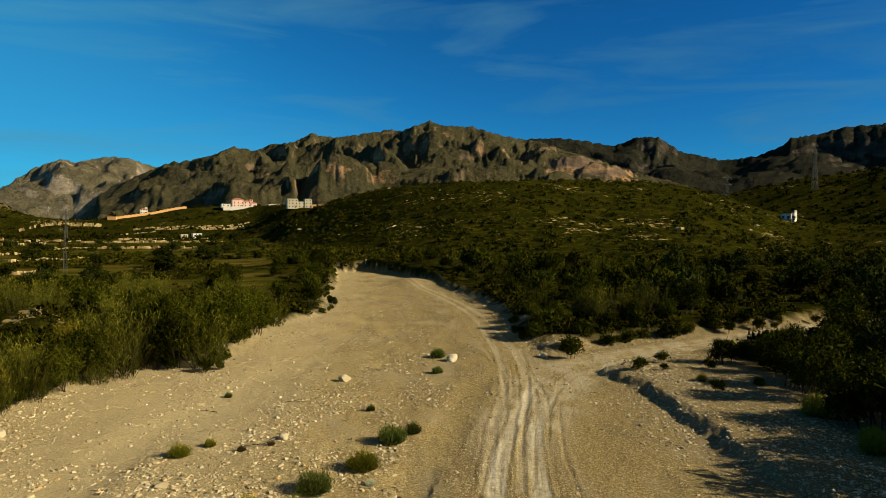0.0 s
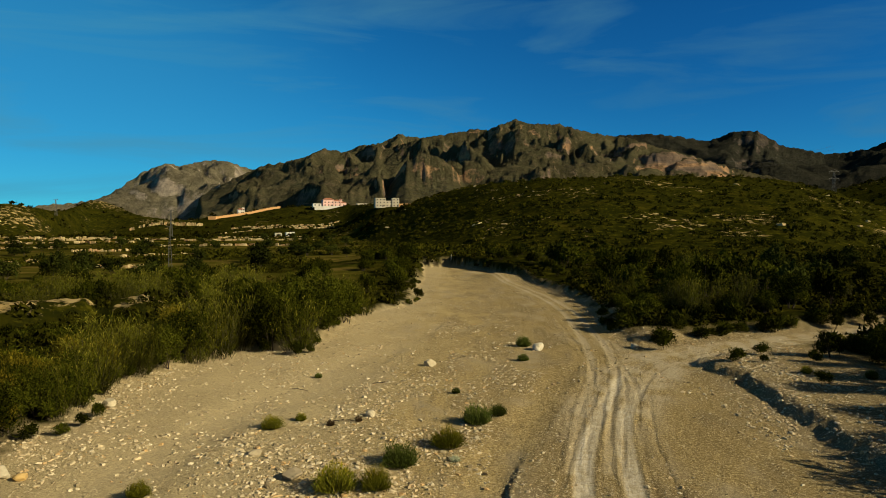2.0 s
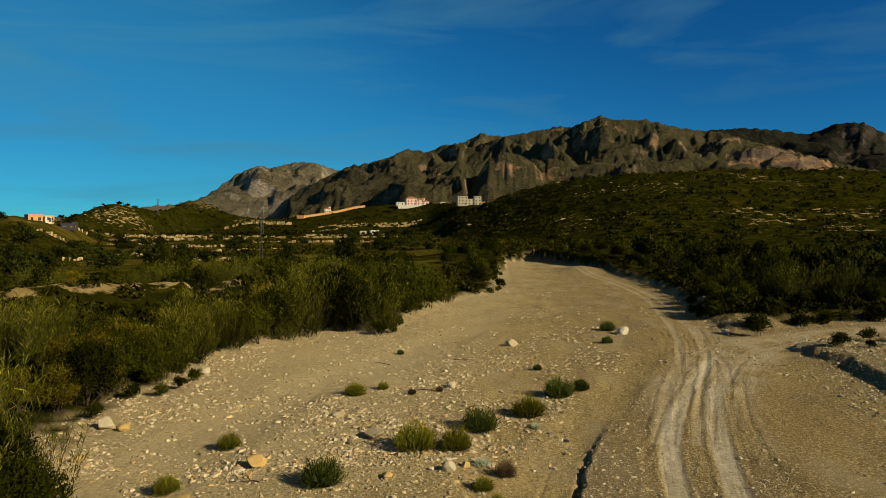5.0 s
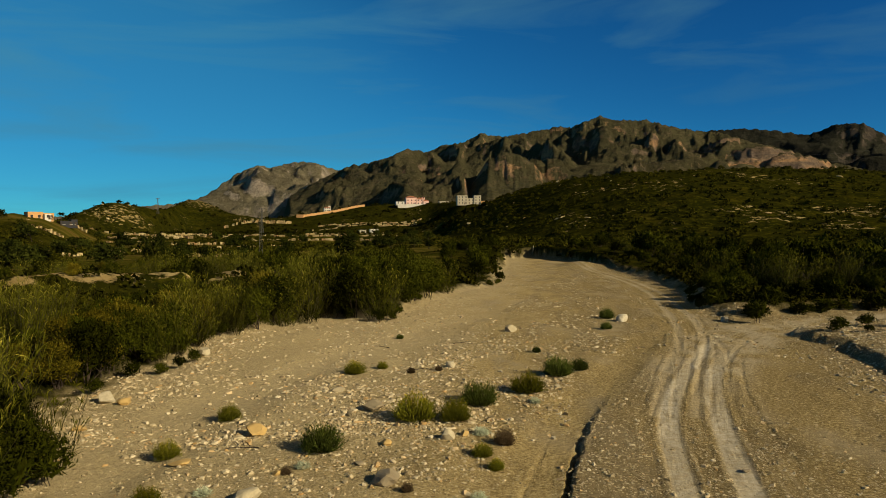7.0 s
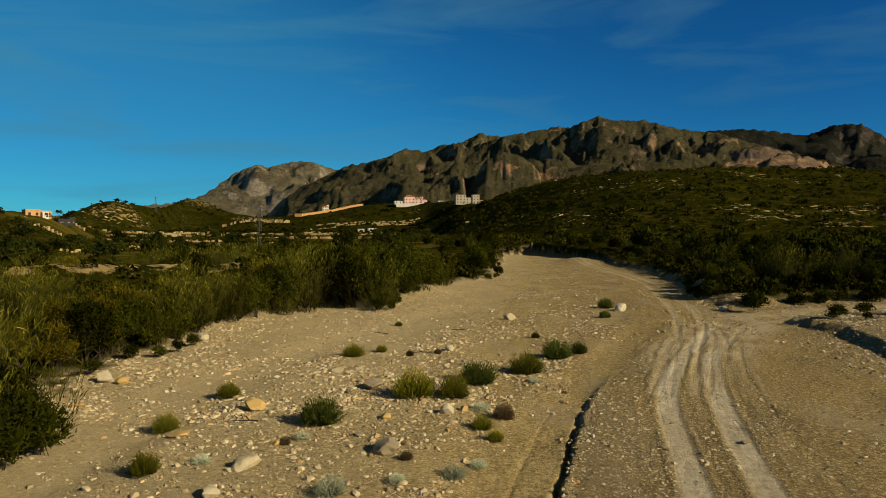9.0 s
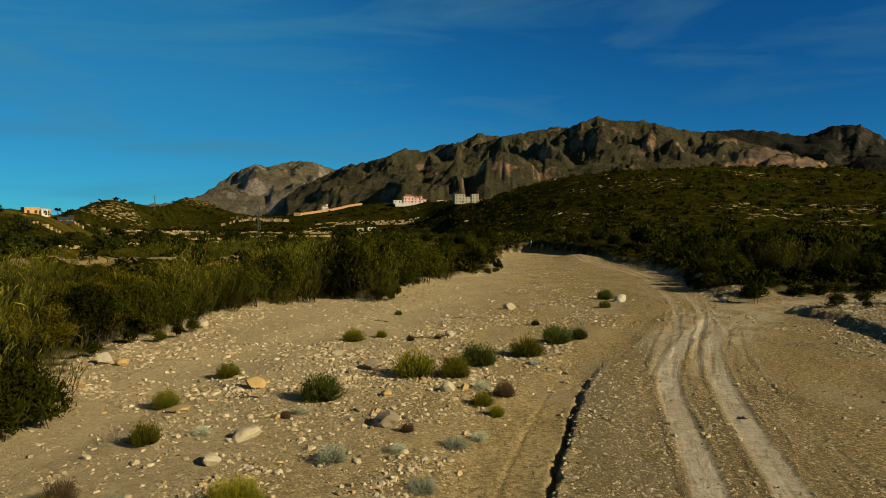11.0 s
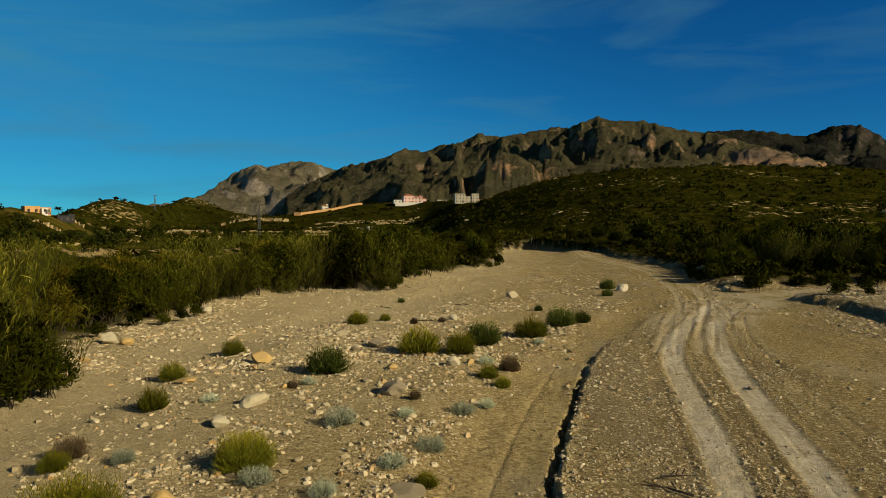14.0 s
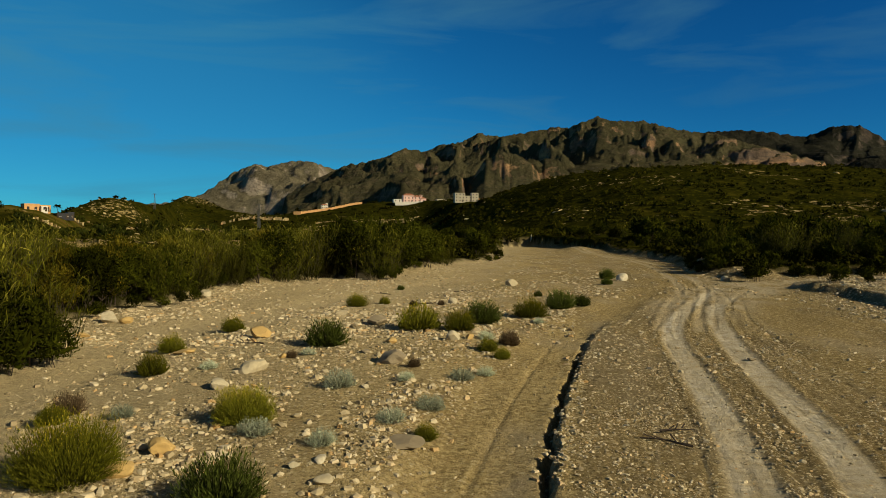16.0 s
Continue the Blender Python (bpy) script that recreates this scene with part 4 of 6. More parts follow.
def bushy(name, label, category, group, h, wide, n, leaf, width, mat, lumps=9, z0=0.3, trunks=5):
    ob = thing(name, label, category, group)
    (v, f, a), C = lumpy_crown(n, wide / 2, (h - z0) / 2, z0, lumps, leaf, width)
    part("crown", mesh_of("crown", v, f, mat), None, ob)
    m = min(trunks, lumps)
    P = np.stack([rng.normal(size=m) * wide * 0.05, rng.normal(size=m) * wide * 0.05, np.full(m, -0.2)], 1)
    T = C[:m]
    part("trunk", mesh_of("trunk", *stems_mesh(P, unit(T - P), np.linalg.norm(T - P, axis=1), 0.012 * h, 5)[:2], M_BARK), None, ob)
    limbs = C[m:] if len(C) > m else C[:1]
    Q = T[np.arange(len(limbs)) % m] * 0.55 + P[np.arange(len(limbs)) % m] * 0.45
    part("branchwork", mesh_of("branchwork", *stems_mesh(Q, unit(limbs - Q), np.linalg.norm(limbs - Q, axis=1), 0.006 * h, 4)[:2], M_BARK), None, ob)
    return ob


def tuft(name, label, category, mat, n, spread=0.75, thin=0.014, feather=1.0, tip=0.085):
    """A round shrub of fine upright twigs, one metre wide and about 0.62 high, with its flowers on top."""
    ob = thing(name, label, category, "shrubs on the river bed")
    d = dome(n, -0.12, 1.0)
    lump = 1 + 0.16 * np.sin(d[:, 0] * 5.1 + rng.uniform(0, 6)) * np.sin(d[:, 1] * 4.3 + rng.uniform(0, 6))
    size = d * [0.47, 0.47, 0.47] * lump[:, None] * rng.uniform(0.62, 1.0, (n, 1)) ** 0.6 + [0, 0, 0.10]
    base = d * [0.12, 0.12, 0.0] + rng.normal(size=(n, 3)) * [0.04, 0.04, 0]
    base[:, 2] = -0.02
    vec = size - base
    L = np.linalg.norm(vec, axis=1)
    D = unit(vec)
    s1 = kites(base, D, L, thin, 0.0, (0.0, 0.3, 0.5))
    m = int(n * 3.0 * feather)
    i = rng.integers(0, n, m)
    P = base[i] + D[i] * (L[i] * rng.uniform(0.62, 1.0, m))[:, None]
    E = unit(D[i] * 0.6 + rng.normal(size=(m, 3)) * 0.34 * spread + [0, 0, 0.75])
    v, f, a = kites(P, E, rng.uniform(tip * 0.4, tip, m), thin * rng.uniform(0.9, 1.6, m), 0.0, (0.3, 0.5, 0.7))
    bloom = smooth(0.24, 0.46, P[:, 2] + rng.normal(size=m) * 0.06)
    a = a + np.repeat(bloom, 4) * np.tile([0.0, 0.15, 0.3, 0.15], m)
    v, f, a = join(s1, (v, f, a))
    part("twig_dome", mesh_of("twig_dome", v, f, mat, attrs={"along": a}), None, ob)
    k = 14
    sd_ = dome(k, 0.3, 1.0)
    part("woody_base", mesh_of("woody_base", *stems_mesh(sd_ * [0.03, 0.03, 0] - [0, 0, 0.04], sd_, 0.28, 0.012, 4)[:2], M_BARK), None, ob)
    return ob


def put(variants, x, y, size, tall=1.0, turn=None, sink=0.0, label=""):
    """A copy of one of the variants, standing on the ground at (x, y)."""
    if math.hypot(x, y) > 78:
        variants = TAMS_FAR if variants is TAMS else TREES_FAR if variants is TREES else variants
    v = variants[int(rng.integers(0, len(variants)))]
    a = rng.uniform(0, 360) if turn is None else turn
    m = pose(x, y, ground_z(x, y) - sink, 0, 0, a) @ Matrix.Diagonal((size, size, size * tall, 1))
    ob = copy_thing(v, m)
    if label:
        ob["label"] = label
    return ob


def retire(variants):
    """Take the patterns themselves away once they are copied."""
    for v in variants:
        for o in (*v.children_recursive, v):
            bpy.data.objects.remove(o)


REEDS = [reed_clump(4.2, 2.8, 42, "tall green cane clump with dry yellowish tops") for _ in range(4)]
TAMS = [bushy("bush", "dense dark green bush on the river bank", "bush", "bushes on the banks", 4.6, 5.2, 4600, 0.20, 0.080, M_TAM, 17) for _ in range(3)]
TAMS_FAR = [bushy("bush", "dense dark green bush on the river bank", "bush", "bushes on the banks", 4.6, 5.2, 1400, 0.38, 0.155, M_TAM, 15) for _ in range(2)]
RUSTS = [bushy("bush", "tall shrub with rusty brown and olive foliage", "bush", "bushes on the banks", 3.6, 3.6, 3900, 0.17, 0.045, M_RUST, 15) for _ in range(2)]
TREES = [bushy("tree", "dark evergreen tree with a broad rounded crown", "tree", "trees on the plain", 5.0, 5.6, 3200, 0.25, 0.115, M_TREE, 16, 0.8, 3) for _ in range(3)]
TREES_FAR = [bushy("tree", "dark evergreen tree with a broad rounded crown", "tree", "trees on the plain", 5.0, 5.6, 1000, 0.48, 0.23, M_TREE, 14, 0.8, 3) for _ in range(3)]
SHRUBS = [bushy("shrub", "low dark green shrub on stony ground", "shrub", "shrubs on the banks", 1.0, 1.3, 850, 0.12, 0.040, M_TAM, 11, 0.02, 3) for _ in range(3)]
BROOMS = [tuft("broom_shrub", "round yellow-green broom shrub on gravel", "shrub", M_BROOM, 900, 0.9, 0.0085, 1.0) for _ in range(3)]
BIG_BROOMS = [tuft("broom_shrub", "wide round green broom shrub with yellow tips on gravel", "shrub", M_BROOM, 2600, 0.9, 0.0042, 1.15, 0.055) for _ in range(2)]
GREENS = [tuft("green_shrub", "dark green twiggy shrub on gravel", "shrub", M_GREEN, 850, 1.0, 0.010, 1.0) for _ in range(2)]
GREYS = [tuft("grey_shrub", "low silvery grey-green shrub among stones", "shrub", M_GREY, 420, 1.9, 0.010, 1.2) for _ in range(2)]
DRYS = [tuft("dry_shrub", "dead brown twiggy shrub among stones", "shrub", M_DRY, 900, 1.2, 0.008) for _ in range(2)]

# shrubs on the bed: x, y, width
for x, y, w in [(-6.72, 6.8, 1.72), (-8.9, 9.3, 0.62), (-2.3, 9.8, 0.5), (-5.6, 9.85, 1.34), (-9.5, 13.4, 0.8), (-11.2, 17.3, 0.81), (-11.2, 21.4, 0.84), (-4.5, 21.7, 1.57), (-3.1, 21.9, 1.2),
                (-0.7, 27.1, 1.43), (-8.8, 29.3, 1.05), (-7.8, 30.7, 0.6), (-1.9, 18.6, 0.67), (-1.4, 17.6, 0.5)]:
    put(BIG_BROOMS if w > 1.25 and y < 12 else BROOMS, x, y, w * (1.02 if y < 12 else 1.18), rng.uniform(0.82, 0.95) if w > 1.25 else rng.uniform(0.9, 1.1))
for x, y, w in [(-6.7, 18.1, 1.29), (-2.5, 24.5, 1.5), (0.6, 30.6, 1.45), (1.7, 32.0, 0.84), (-4.3, 6.35, 1.05), (4.9, 52.4, 1.2), (4.3, 46.3, 0.8), (-9.1, 41, 0.5), (-0.4, 36.5, 0.5)]:
    put(GREENS, x, y, w * 1.2, rng.uniform(0.9, 1.1))
for x, y, w in [(-5.1, 9.2, 0.68), (-4.7, 12.7, 0.81), (-2.5, 11.6, 0.72), (-2.2, 14.5, 0.67), (-3.8, 8.8, 0.5), (-3.0, 10.3, 0.61), (-7.9, 9.8, 0.51), (-6.7, 16.5, 0.48),
                (-8.5, 14.3, 0.52), (-1.7, 15.4, 0.5), (-3.4, 13.6, 0.45), (-2.1, 20.6, 0.6), (-0.4, 25.2, 0.5)]:
    put(GREYS, x, y, w * 1.1, rng.uniform(0.7, 0.95))
for x, y, w in [(-9.1, 10.0, 0.75), (-1.3, 19.9, 0.85), (-7.0, 16.0, 0.39), (-6.2, 29.8, 0.5), (-5.0, 30.6, 0.45), (-3.5, 15.2, 0.4)]:
    put(DRYS, x, y, w, 1.1)
# shrubs that hang over the edges of the bed
edge = spline(BED[22:30], 7)
for k, (x, y) in enumerate(edge):
    if rng.random() < 0.6 and y < 68 and not (13 < x < 19.5 and 51 < y < 59):
        put(SHRUBS, x + rng.uniform(0.4, 1.6), y + rng.uniform(0.3, 1.2), rng.uniform(0.8, 1.7), rng.uniform(0.9, 1.3))
edge = spline(BED[6:17], 6)
for k, (x, y) in enumerate(edge):
    if rng.random() < 0.55:
        put(SHRUBS, x - rng.uniform(0.4, 1.3), y + rng.uniform(-0.6, 0.6), rng.uniform(0.6, 1.4), rng.uniform(0.9, 1.3))
# foot of the west bank and top of the gravel berm: x, y, width, height over width
for x, y, w, h in [(-18.6, 24.4, 1.1, 0.7), (-19.2, 28.0, 1.1, 0.8), (-18.1, 28.6, 0.9, 0.8), (-18.0, 30.0, 0.9, 0.9), (-18.1, 31.6, 1.0, 0.9),
                   (15.4, 50.6, 2.4, 0.8), (17.9, 43.4, 1.5, 0.8), (20.6, 45.6, 1.5, 0.7), (19.6, 43.0, 0.8, 0.8), (24.8, 45.0, 2.8, 0.8), (28.0, 47.6, 1.8, 0.8), (22.8, 42.6, 1.2, 0.8),
                   (26.8, 43.0, 1.3, 0.8), (28.5, 45.0, 1.4, 0.8), (20.0, 36.6, 1.2, 0.8), (22.4, 29.0, 2.4, 1.0)]:
    put(SHRUBS, x, y, w / 1.3, h * 1.2)
for x, y, w in [(22.3, 30.8, 1.9), (20.8, 24.8, 1.6), (21.6, 26.0, 1.3), (20.6, 39.6, 0.8), (23.5, 38, 0.9)]:
    put(BROOMS, x, y, w, 1.1)

for x, y, w, h in [(16.4, 54.2, 2.6, 0.85), (20.4, 56.4, 2.0, 0.9), (22.6, 57.8, 2.2, 0.9), (24.6, 59.0, 1.8, 0.9), (27.0, 59.6, 2.6, 0.9), (30.0, 61.2, 2.2, 0.9), (33.5, 62.8, 2.6, 0.9), (38, 65, 2.6, 0.9), (43, 67.4, 2.4, 0.9),
                   (19.0, 58.6, 2.4, 1.0), (21.6, 60.4, 2.8, 1.0), (25.2, 61.8, 2.8, 1.0), (14.6, 59.6, 2.4, 1.0), (16.2, 61.2, 3.0, 1.1)]:
    put(SHRUBS, x, y, w / 1.3, h, sink=0.22, label="round dark green bush beside the side track")

# canes and bushes along the west bank
bank_y = [p[1] for p in BED[1:17]]
bank_x = [p[0] for p in BED[1:17]]


def west(y):
    return float(np.interp(y, bank_y, bank_x))


def free(x, y):
    """Clear of the bare levee."""
    return float(line_dist(np.array([x]), np.array([y]), LEVEE)[0]) > 2.6


for x, y, s, kind in [(-13.9, 14.7, 0.50, TAMS), (-14.7, 13.3, 0.55, TAMS), (-13.6, 13.7, 1.4, SHRUBS), (-13.3, 15.0, 1.2, SHRUBS), (-14.4, 15.6, 0.62, REEDS), (-15.3, 14.4, 0.66, REEDS), (-15.9, 15.8, 0.60, TAMS),
                      (-16.9, 16.4, 0.70, REEDS), (-18.2, 17.2, 0.70, REEDS), (-20.8, 18.0, 0.75, TAMS), (-22.2, 20.3, 0.80, REEDS), (-20.6, 21.4, 0.70, REEDS), (-14.2, 11.8, 0.60, REEDS), (-14.9, 9.2, 0.60, TAMS),
                      (-17.0, 12.5, 0.70, REEDS), (-15.6, 11.0, 0.50, TAMS), (-13.9, 12.2, 1.3, SHRUBS), (-21.4, 23.6, 0.62, RUSTS)]:
    put(kind, x, y, s, rng.uniform(0.9, 1.1))


def stand(kinds, shares, az0, az1, near, deep, n, low, high):
    """Plants spread over a wedge of the bank: bearings, distance of its edge, depth, and heights."""
    tops = {id(REEDS): 5.0, id(TAMS): 4.8, id(RUSTS): 3.8, id(TREES): 5.2, id(SHRUBS): 1.05}
    for k in range(n):
        az = az0 + (az1 - az0) * (k + rng.uniform(0, 1)) / n
        r = float(np.interp(az, *near)) + deep * ((k * 0.618) % 1.0)
        x, y = at(az, r)
        kind = kinds[int(rng.choice(len(kinds), p=shares))]
        h = float(np.interp(az, [az0, az1], high)) * rng.uniform(low, 1.0)
        if free(x, y) and x < west(y) - 0.4:
            put(kind, x, y, h / tops[id(kind)] / 1.05 if kind is not SHRUBS else h, rng.uniform(0.95, 1.1))


EDGE = ([-60, -37, -32, -28, -23, -18, -17, -14, -10, -7.4], [31, 33.4, 36.8, 44.2, 46, 49.4, 53.4, 52.6, 56, 65])
stand((RUSTS, TAMS), (0.6, 0.4), -38.5, -30.5, EDGE, 4.5, 17, 0.66, (3.7, 3.7))
stand((REEDS, RUSTS), (0.85, 0.15), -31.0, -28.0, EDGE, 4.5, 7, 0.66, (3.7, 3.9))
stand((RUSTS, TAMS), (0.5, 0.5), -38, -33, EDGE, 9, 10, 0.8, (2.9, 3.2))
stand((REEDS, TAMS), (0.85, 0.15), -47, -38, ([-60, -30], [42, 43]), 7, 18, 0.8, (4.2, 4.1))
stand((SHRUBS, RUSTS), (0.6, 0.4), -50, -36, ([-60, -30], [31, 35]), 9, 16, 0.5, (2.2, 1.7))
stand((REEDS, RUSTS, TAMS), (0.72, 0.05, 0.23), -31.5, -17.6, EDGE, 8, 36, 0.55, (3.9, 5.5))
stand((SHRUBS, RUSTS), (0.93, 0.07), -33, -16.5, EDGE, 2.4, 30, 0.5, (1.6, 2.0))
stand((TAMS, REEDS), (0.94, 0.06), -17.4, -11.5, EDGE, 12, 20, 0.60, (5.7, 6.0))
stand((TAMS, REEDS), (0.94, 0.06), -11.5, -7.2, EDGE, 16, 16, 0.72, (5.4, 3.8))
stand((SHRUBS, RUSTS), (0.8, 0.2), -42, -22, ([-60, -30, -20], [58, 60, 62]), 9, 30, 0.5, (1.3, 1.6))
stand((REEDS, TAMS), (0.7, 0.3), -21, -9, ([-30, -18, -8], [66, 66, 84]), 16, 26, 0.7, (4.4, 4.2))
stand((REEDS, TAMS), (0.7, 0.3), -32, -17, ([-40, -10], [87, 87]), 26, 36, 0.7, (4.8, 4.8))
stand((REEDS, TAMS, RUSTS), (0.5, 0.4, 0.1), -48, -32, ([-60, -30], [90, 88]), 40, 30, 0.55, (3.6, 3.6))
for _ in range(26):
    y = rng.uniform(92, 178)
    put(TAMS, west(y) - rng.uniform(2.5, 22), y, rng.uniform(0.6, 0.95))

# thicket on the east bank and the dark trees beside the side track
for x, y, s in [(15.0, 60.6, 0.5), (17.4, 62.4, 0.62), (15.9, 66.5, 0.55), (25.5, 64, 0.55), (29.5, 65, 0.6),  (34, 69.5, 0.95), (40, 73, 0.95), (18.2, 68, 0.6), (20.5, 77, 0.65), (22.6, 86, 0.6), (22.5, 95, 0.6), (21.6, 103, 0.6),
                (25, 74, 1.1), (30, 82, 1.2), (24, 108, 1.15), (38, 84, 1.2), (19.5, 113, 0.55), (18, 124, 0.55), (18.5, 137, 0.6), (16, 150, 0.75), (10, 160, 0.7), (8, 172, 0.7)]:
    put(TAMS, x, y, s, rng.uniform(0.85, 1.1))
for x, y, s in [(20.5, 66.5, 0.72), (22.0, 65.6, 0.8), (23.2, 66.8, 0.75), (27.5, 68, 0.8), (31, 71, 0.9), (18.5, 75, 0.8)]:
    put(REEDS, x, y, s)
for _ in range(74):
    y = rng.uniform(66, 178)
    x = float(np.interp(y, [52, 64, 95, 121, 140, 167, 183], [22, 17, 19, 16, 15, 8, 0])) + abs(rng.normal()) * 26 + 5
    if not (y < 78 and 40 < x < 64):
        put(TAMS if rng.random() < 0.7 else TREES if rng.random() < 0.5 else REEDS, x, y, rng.uniform(0.4, 1.15), rng.uniform(0.8, 1.2))
for x, y, s in [(26.4, 33.5, 0.42), (27.0, 38, 0.48), (28.4, 41.6, 0.5), (25.8, 27.5, 0.6), (26.4, 22, 0.6), (28.2, 35.5, 0.6), (28.6, 29.5, 0.65), (31.0, 46.5, 0.6), (30.2, 31, 0.75), (28.5, 24, 0.9), (31, 37.5, 0.75), (32.5, 43.5, 0.75), (35.5, 48, 0.8), (39.5, 51.5, 1.05), (45, 55.5, 1.1), (50, 59, 1.05), (35, 38, 0.95), (35, 30, 1.1), (36, 22, 1.1), (29, 17, 0.95), (26.8, 19.2, 1.35), (29.5, 15.5, 1.4),
                (40, 44, 1.15), (46, 49, 1.15), (28.5, 11, 0.9), (33, 4, 1.0), (54, 55, 1.1), (60, 62, 1.1), (42, 36, 1.1), (27.5, 5, 0.85), (58, 48, 1.1), (66, 68, 1.0), (62, 78, 1.0), (70, 82, 1.0)]:
    put(TREES if rng.random() < 0.6 else TAMS, x, y, s, rng.uniform(0.9, 1.1))
for x, y, s in [(24.8, 30.2, 0.5), (25.2, 26.6, 0.5), (24.0, 23.6, 0.5), (24.8, 35.6, 0.45), (23.2, 20.8, 0.5), (26.5, 24.5, 0.7), (24.4, 33.6, 0.85), (25.2, 37.4, 0.75), (26.8, 40.4, 0.7), (24.0, 28.6, 0.95), (27.6, 43.6, 0.6), (30.4, 45.4, 0.65), (23.4, 24.4, 0.9), (28.2, 24.5, 1.25), (31.2, 27, 1.3), (24.2, 17.8, 0.6)]:
    put(TAMS, x, y, s, rng.uniform(0.9, 1.1))
for _ in range(34):
    az, r = rng.uniform(24, 44), rng.uniform(85, 210)
    x, y = at(az, r)
    put(TREES, x, y, rng.uniform(0.7, 1.05), rng.uniform(0.75, 0.95))
# scattered trees on the western plain
for _ in range(95):
    az, r = rng.uniform(-46, -9), math.exp(rng.uniform(math.log(120), math.log(560)))
    x, y = at(az, r)
    put(TREES, x, y, rng.uniform(0.7, 1.25), rng.uniform(0.7, 0.95))
put(TREES, *at(-39.6, 300), 1.7, 0.9)
retire(BIG_BROOMS + TAMS_FAR + TREES_FAR + REEDS + TAMS + RUSTS + TREES + SHRUBS + BROOMS + GREENS + GREYS + DRYS)


# scrub on the plain and the hills
def scrub(name, count, az0, az1, r0, r1, size0, size1, per, leaf, label, mat):
    r = np.exp(rng.uniform(np.log(r0), np.log(r1), count))
    az = np.radians(rng.uniform(az0, az1, count))
    x, y = r * np.sin(az), -1.5 + r * np.cos(az)
    z, veg, lane, gravel, rock, silt = land(x, y)
    dens = fbm(x * 0.05, y * 0.05, 91, 3)
    ok = (veg > 0.8) & (rock < 0.3 + 0.5 * rng.random(count)) & (silt < 0.04 + 0.7 * rng.random(count) ** 2) & (rng.random(count) < 0.25 + 1.6 * smooth(0.3, 0.65, dens))
    x, y, z, r = x[ok], y[ok], z[ok], r[ok]
    n = len(x)
    s = rng.uniform(size0, size1, n) * rng.choice([0.7, 1.0, 1.0, 1.5], n) * (0.6 + 0.8 * dens[ok])
    d = dome(n * per, -0.05, 1.0).reshape(n, per, 3)
    P = np.stack([x, y, z], 1)[:, None] + d * (s[:, None, None] * [0.55, 0.55, 0.42]) * rng.uniform(0.55, 1.0, (n, per, 1))
    N = unit(d + rng.normal(size=(n, per, 3)) * 0.4).reshape(-1, 3)
    D = unit(np.cross(N, rng.normal(size=(n * per, 3))) + [0, 0, 0.6])
    L = (leaf * s[:, None] * rng.uniform(0.7, 1.3, (n, per))).ravel() * 1.15
    v, f, a = blades(P.reshape(-1, 3), D, L, L * 0.9, N)
    tagged(new(name, mesh_of(name, v, f, mat)), label, "scrub", kind="stuff")


scrub("plain_scrub", 5200, -55, 55, 55, 200, 0.9, 2.0, 64, 0.15, "olive green scrub on the plain beside the river bed", M_SCRUB)
scrub("hill_scrub", 12500, -50, 50, 180, 620, 1.2, 2.5, 34, 0.22, "olive green scrub covering the hillsides", M_SCRUB)
scrub("far_scrub", 6000, -46, 46, 520, 1100, 2.0, 4.0, 14, 0.42, "dark scrub on the farther hills", M_SCRUB)


# ---- stones ----
def rock_mesh(name, mat, seed, flat=0.6, detail=2):
    """A broken, angular stone about one metre across."""
    bm = bmesh.new()
    bmesh.ops.create_icosphere(bm, subdivisions=detail, radius=0.5)
    o = Vector((seed * 3.1, seed * 1.7, seed * 0.9))
    r = random.Random(seed)
    planes = [(Vector((r.gauss(0, 1), r.gauss(0, 1), r.gauss(0, 0.8))).normalized(), r.uniform(0.26, 0.42)) for _ in range(11 if detail > 1 else 5)]
    for v in bm.verts:
        c = v.co.normalized()
        q = c * 0.5 * (1 + 0.22 * noise.noise(c * 1.3 + o))
        for ax, lim in planes:
            over = q.dot(ax) - lim
            if over > 0:
                q -= ax * over * 0.96
        q += c * 0.022 * noise.noise(c * 6.0 + o)
        v.co = (q.x * 1.15, q.y, q.z * flat * 1.15)
    return finish(bm, name, mat)


PALES = [rock_mesh("rock", M_PALE, i, 0.66, 3) for i in range(4)]
OCHRES = [rock_mesh("rock", M_OCHRE, 10 + i, 0.6, 3) for i in range(3)]
GREYROCKS = [rock_mesh("rock", M_GREYROCK, 20 + i, 0.62, 3) for i in range(2)]


def rock(meshes, x, y, w, label, flat=1.0, i=0):
    ob = new("rock", meshes[i % len(meshes)])
    ob.matrix_world = pose(x, y, ground_z(x, y) + w * 0.17 * flat, rng.uniform(-8, 8), rng.uniform(-8, 8), rng.uniform(0, 360)) @ Matrix.Diagonal((w, w, w * flat, 1))
    return tagged(ob, label, "rock", "large stones on the river bed")


for i, (x, y, w, fl) in enumerate([(-17.3, 23.3, 0.75, 1.1), (-7.3, 14.2, 0.72, 0.7), (-7.3, 12.3, 0.48, 0.8), (-8.4, 25.5, 0.55, 0.7), (-3.9, 7.8, 0.20, 0.7), (-3.6, 8.1, 0.26, 0.6), (-3.3, 7.3, 0.30, 0.5),
                                   (-6.9, 6.7, 0.35, 0.8), (-2.2, 44.6, 0.85, 1.0), (5.9, 51.0, 1.2, 0.9), (13.4, 51.4, 0.8, 0.9), (-18.6, 33.6, 0.8, 1.1), (-3.1, 19.8, 0.5, 1.1), (-4.6, 31.6, 0.7, 0.8), (-12.5, 60, 0.7, 0.8)]):
    rock(PALES, x, y, w, "large pale limestone rock on the river bed", fl, i)
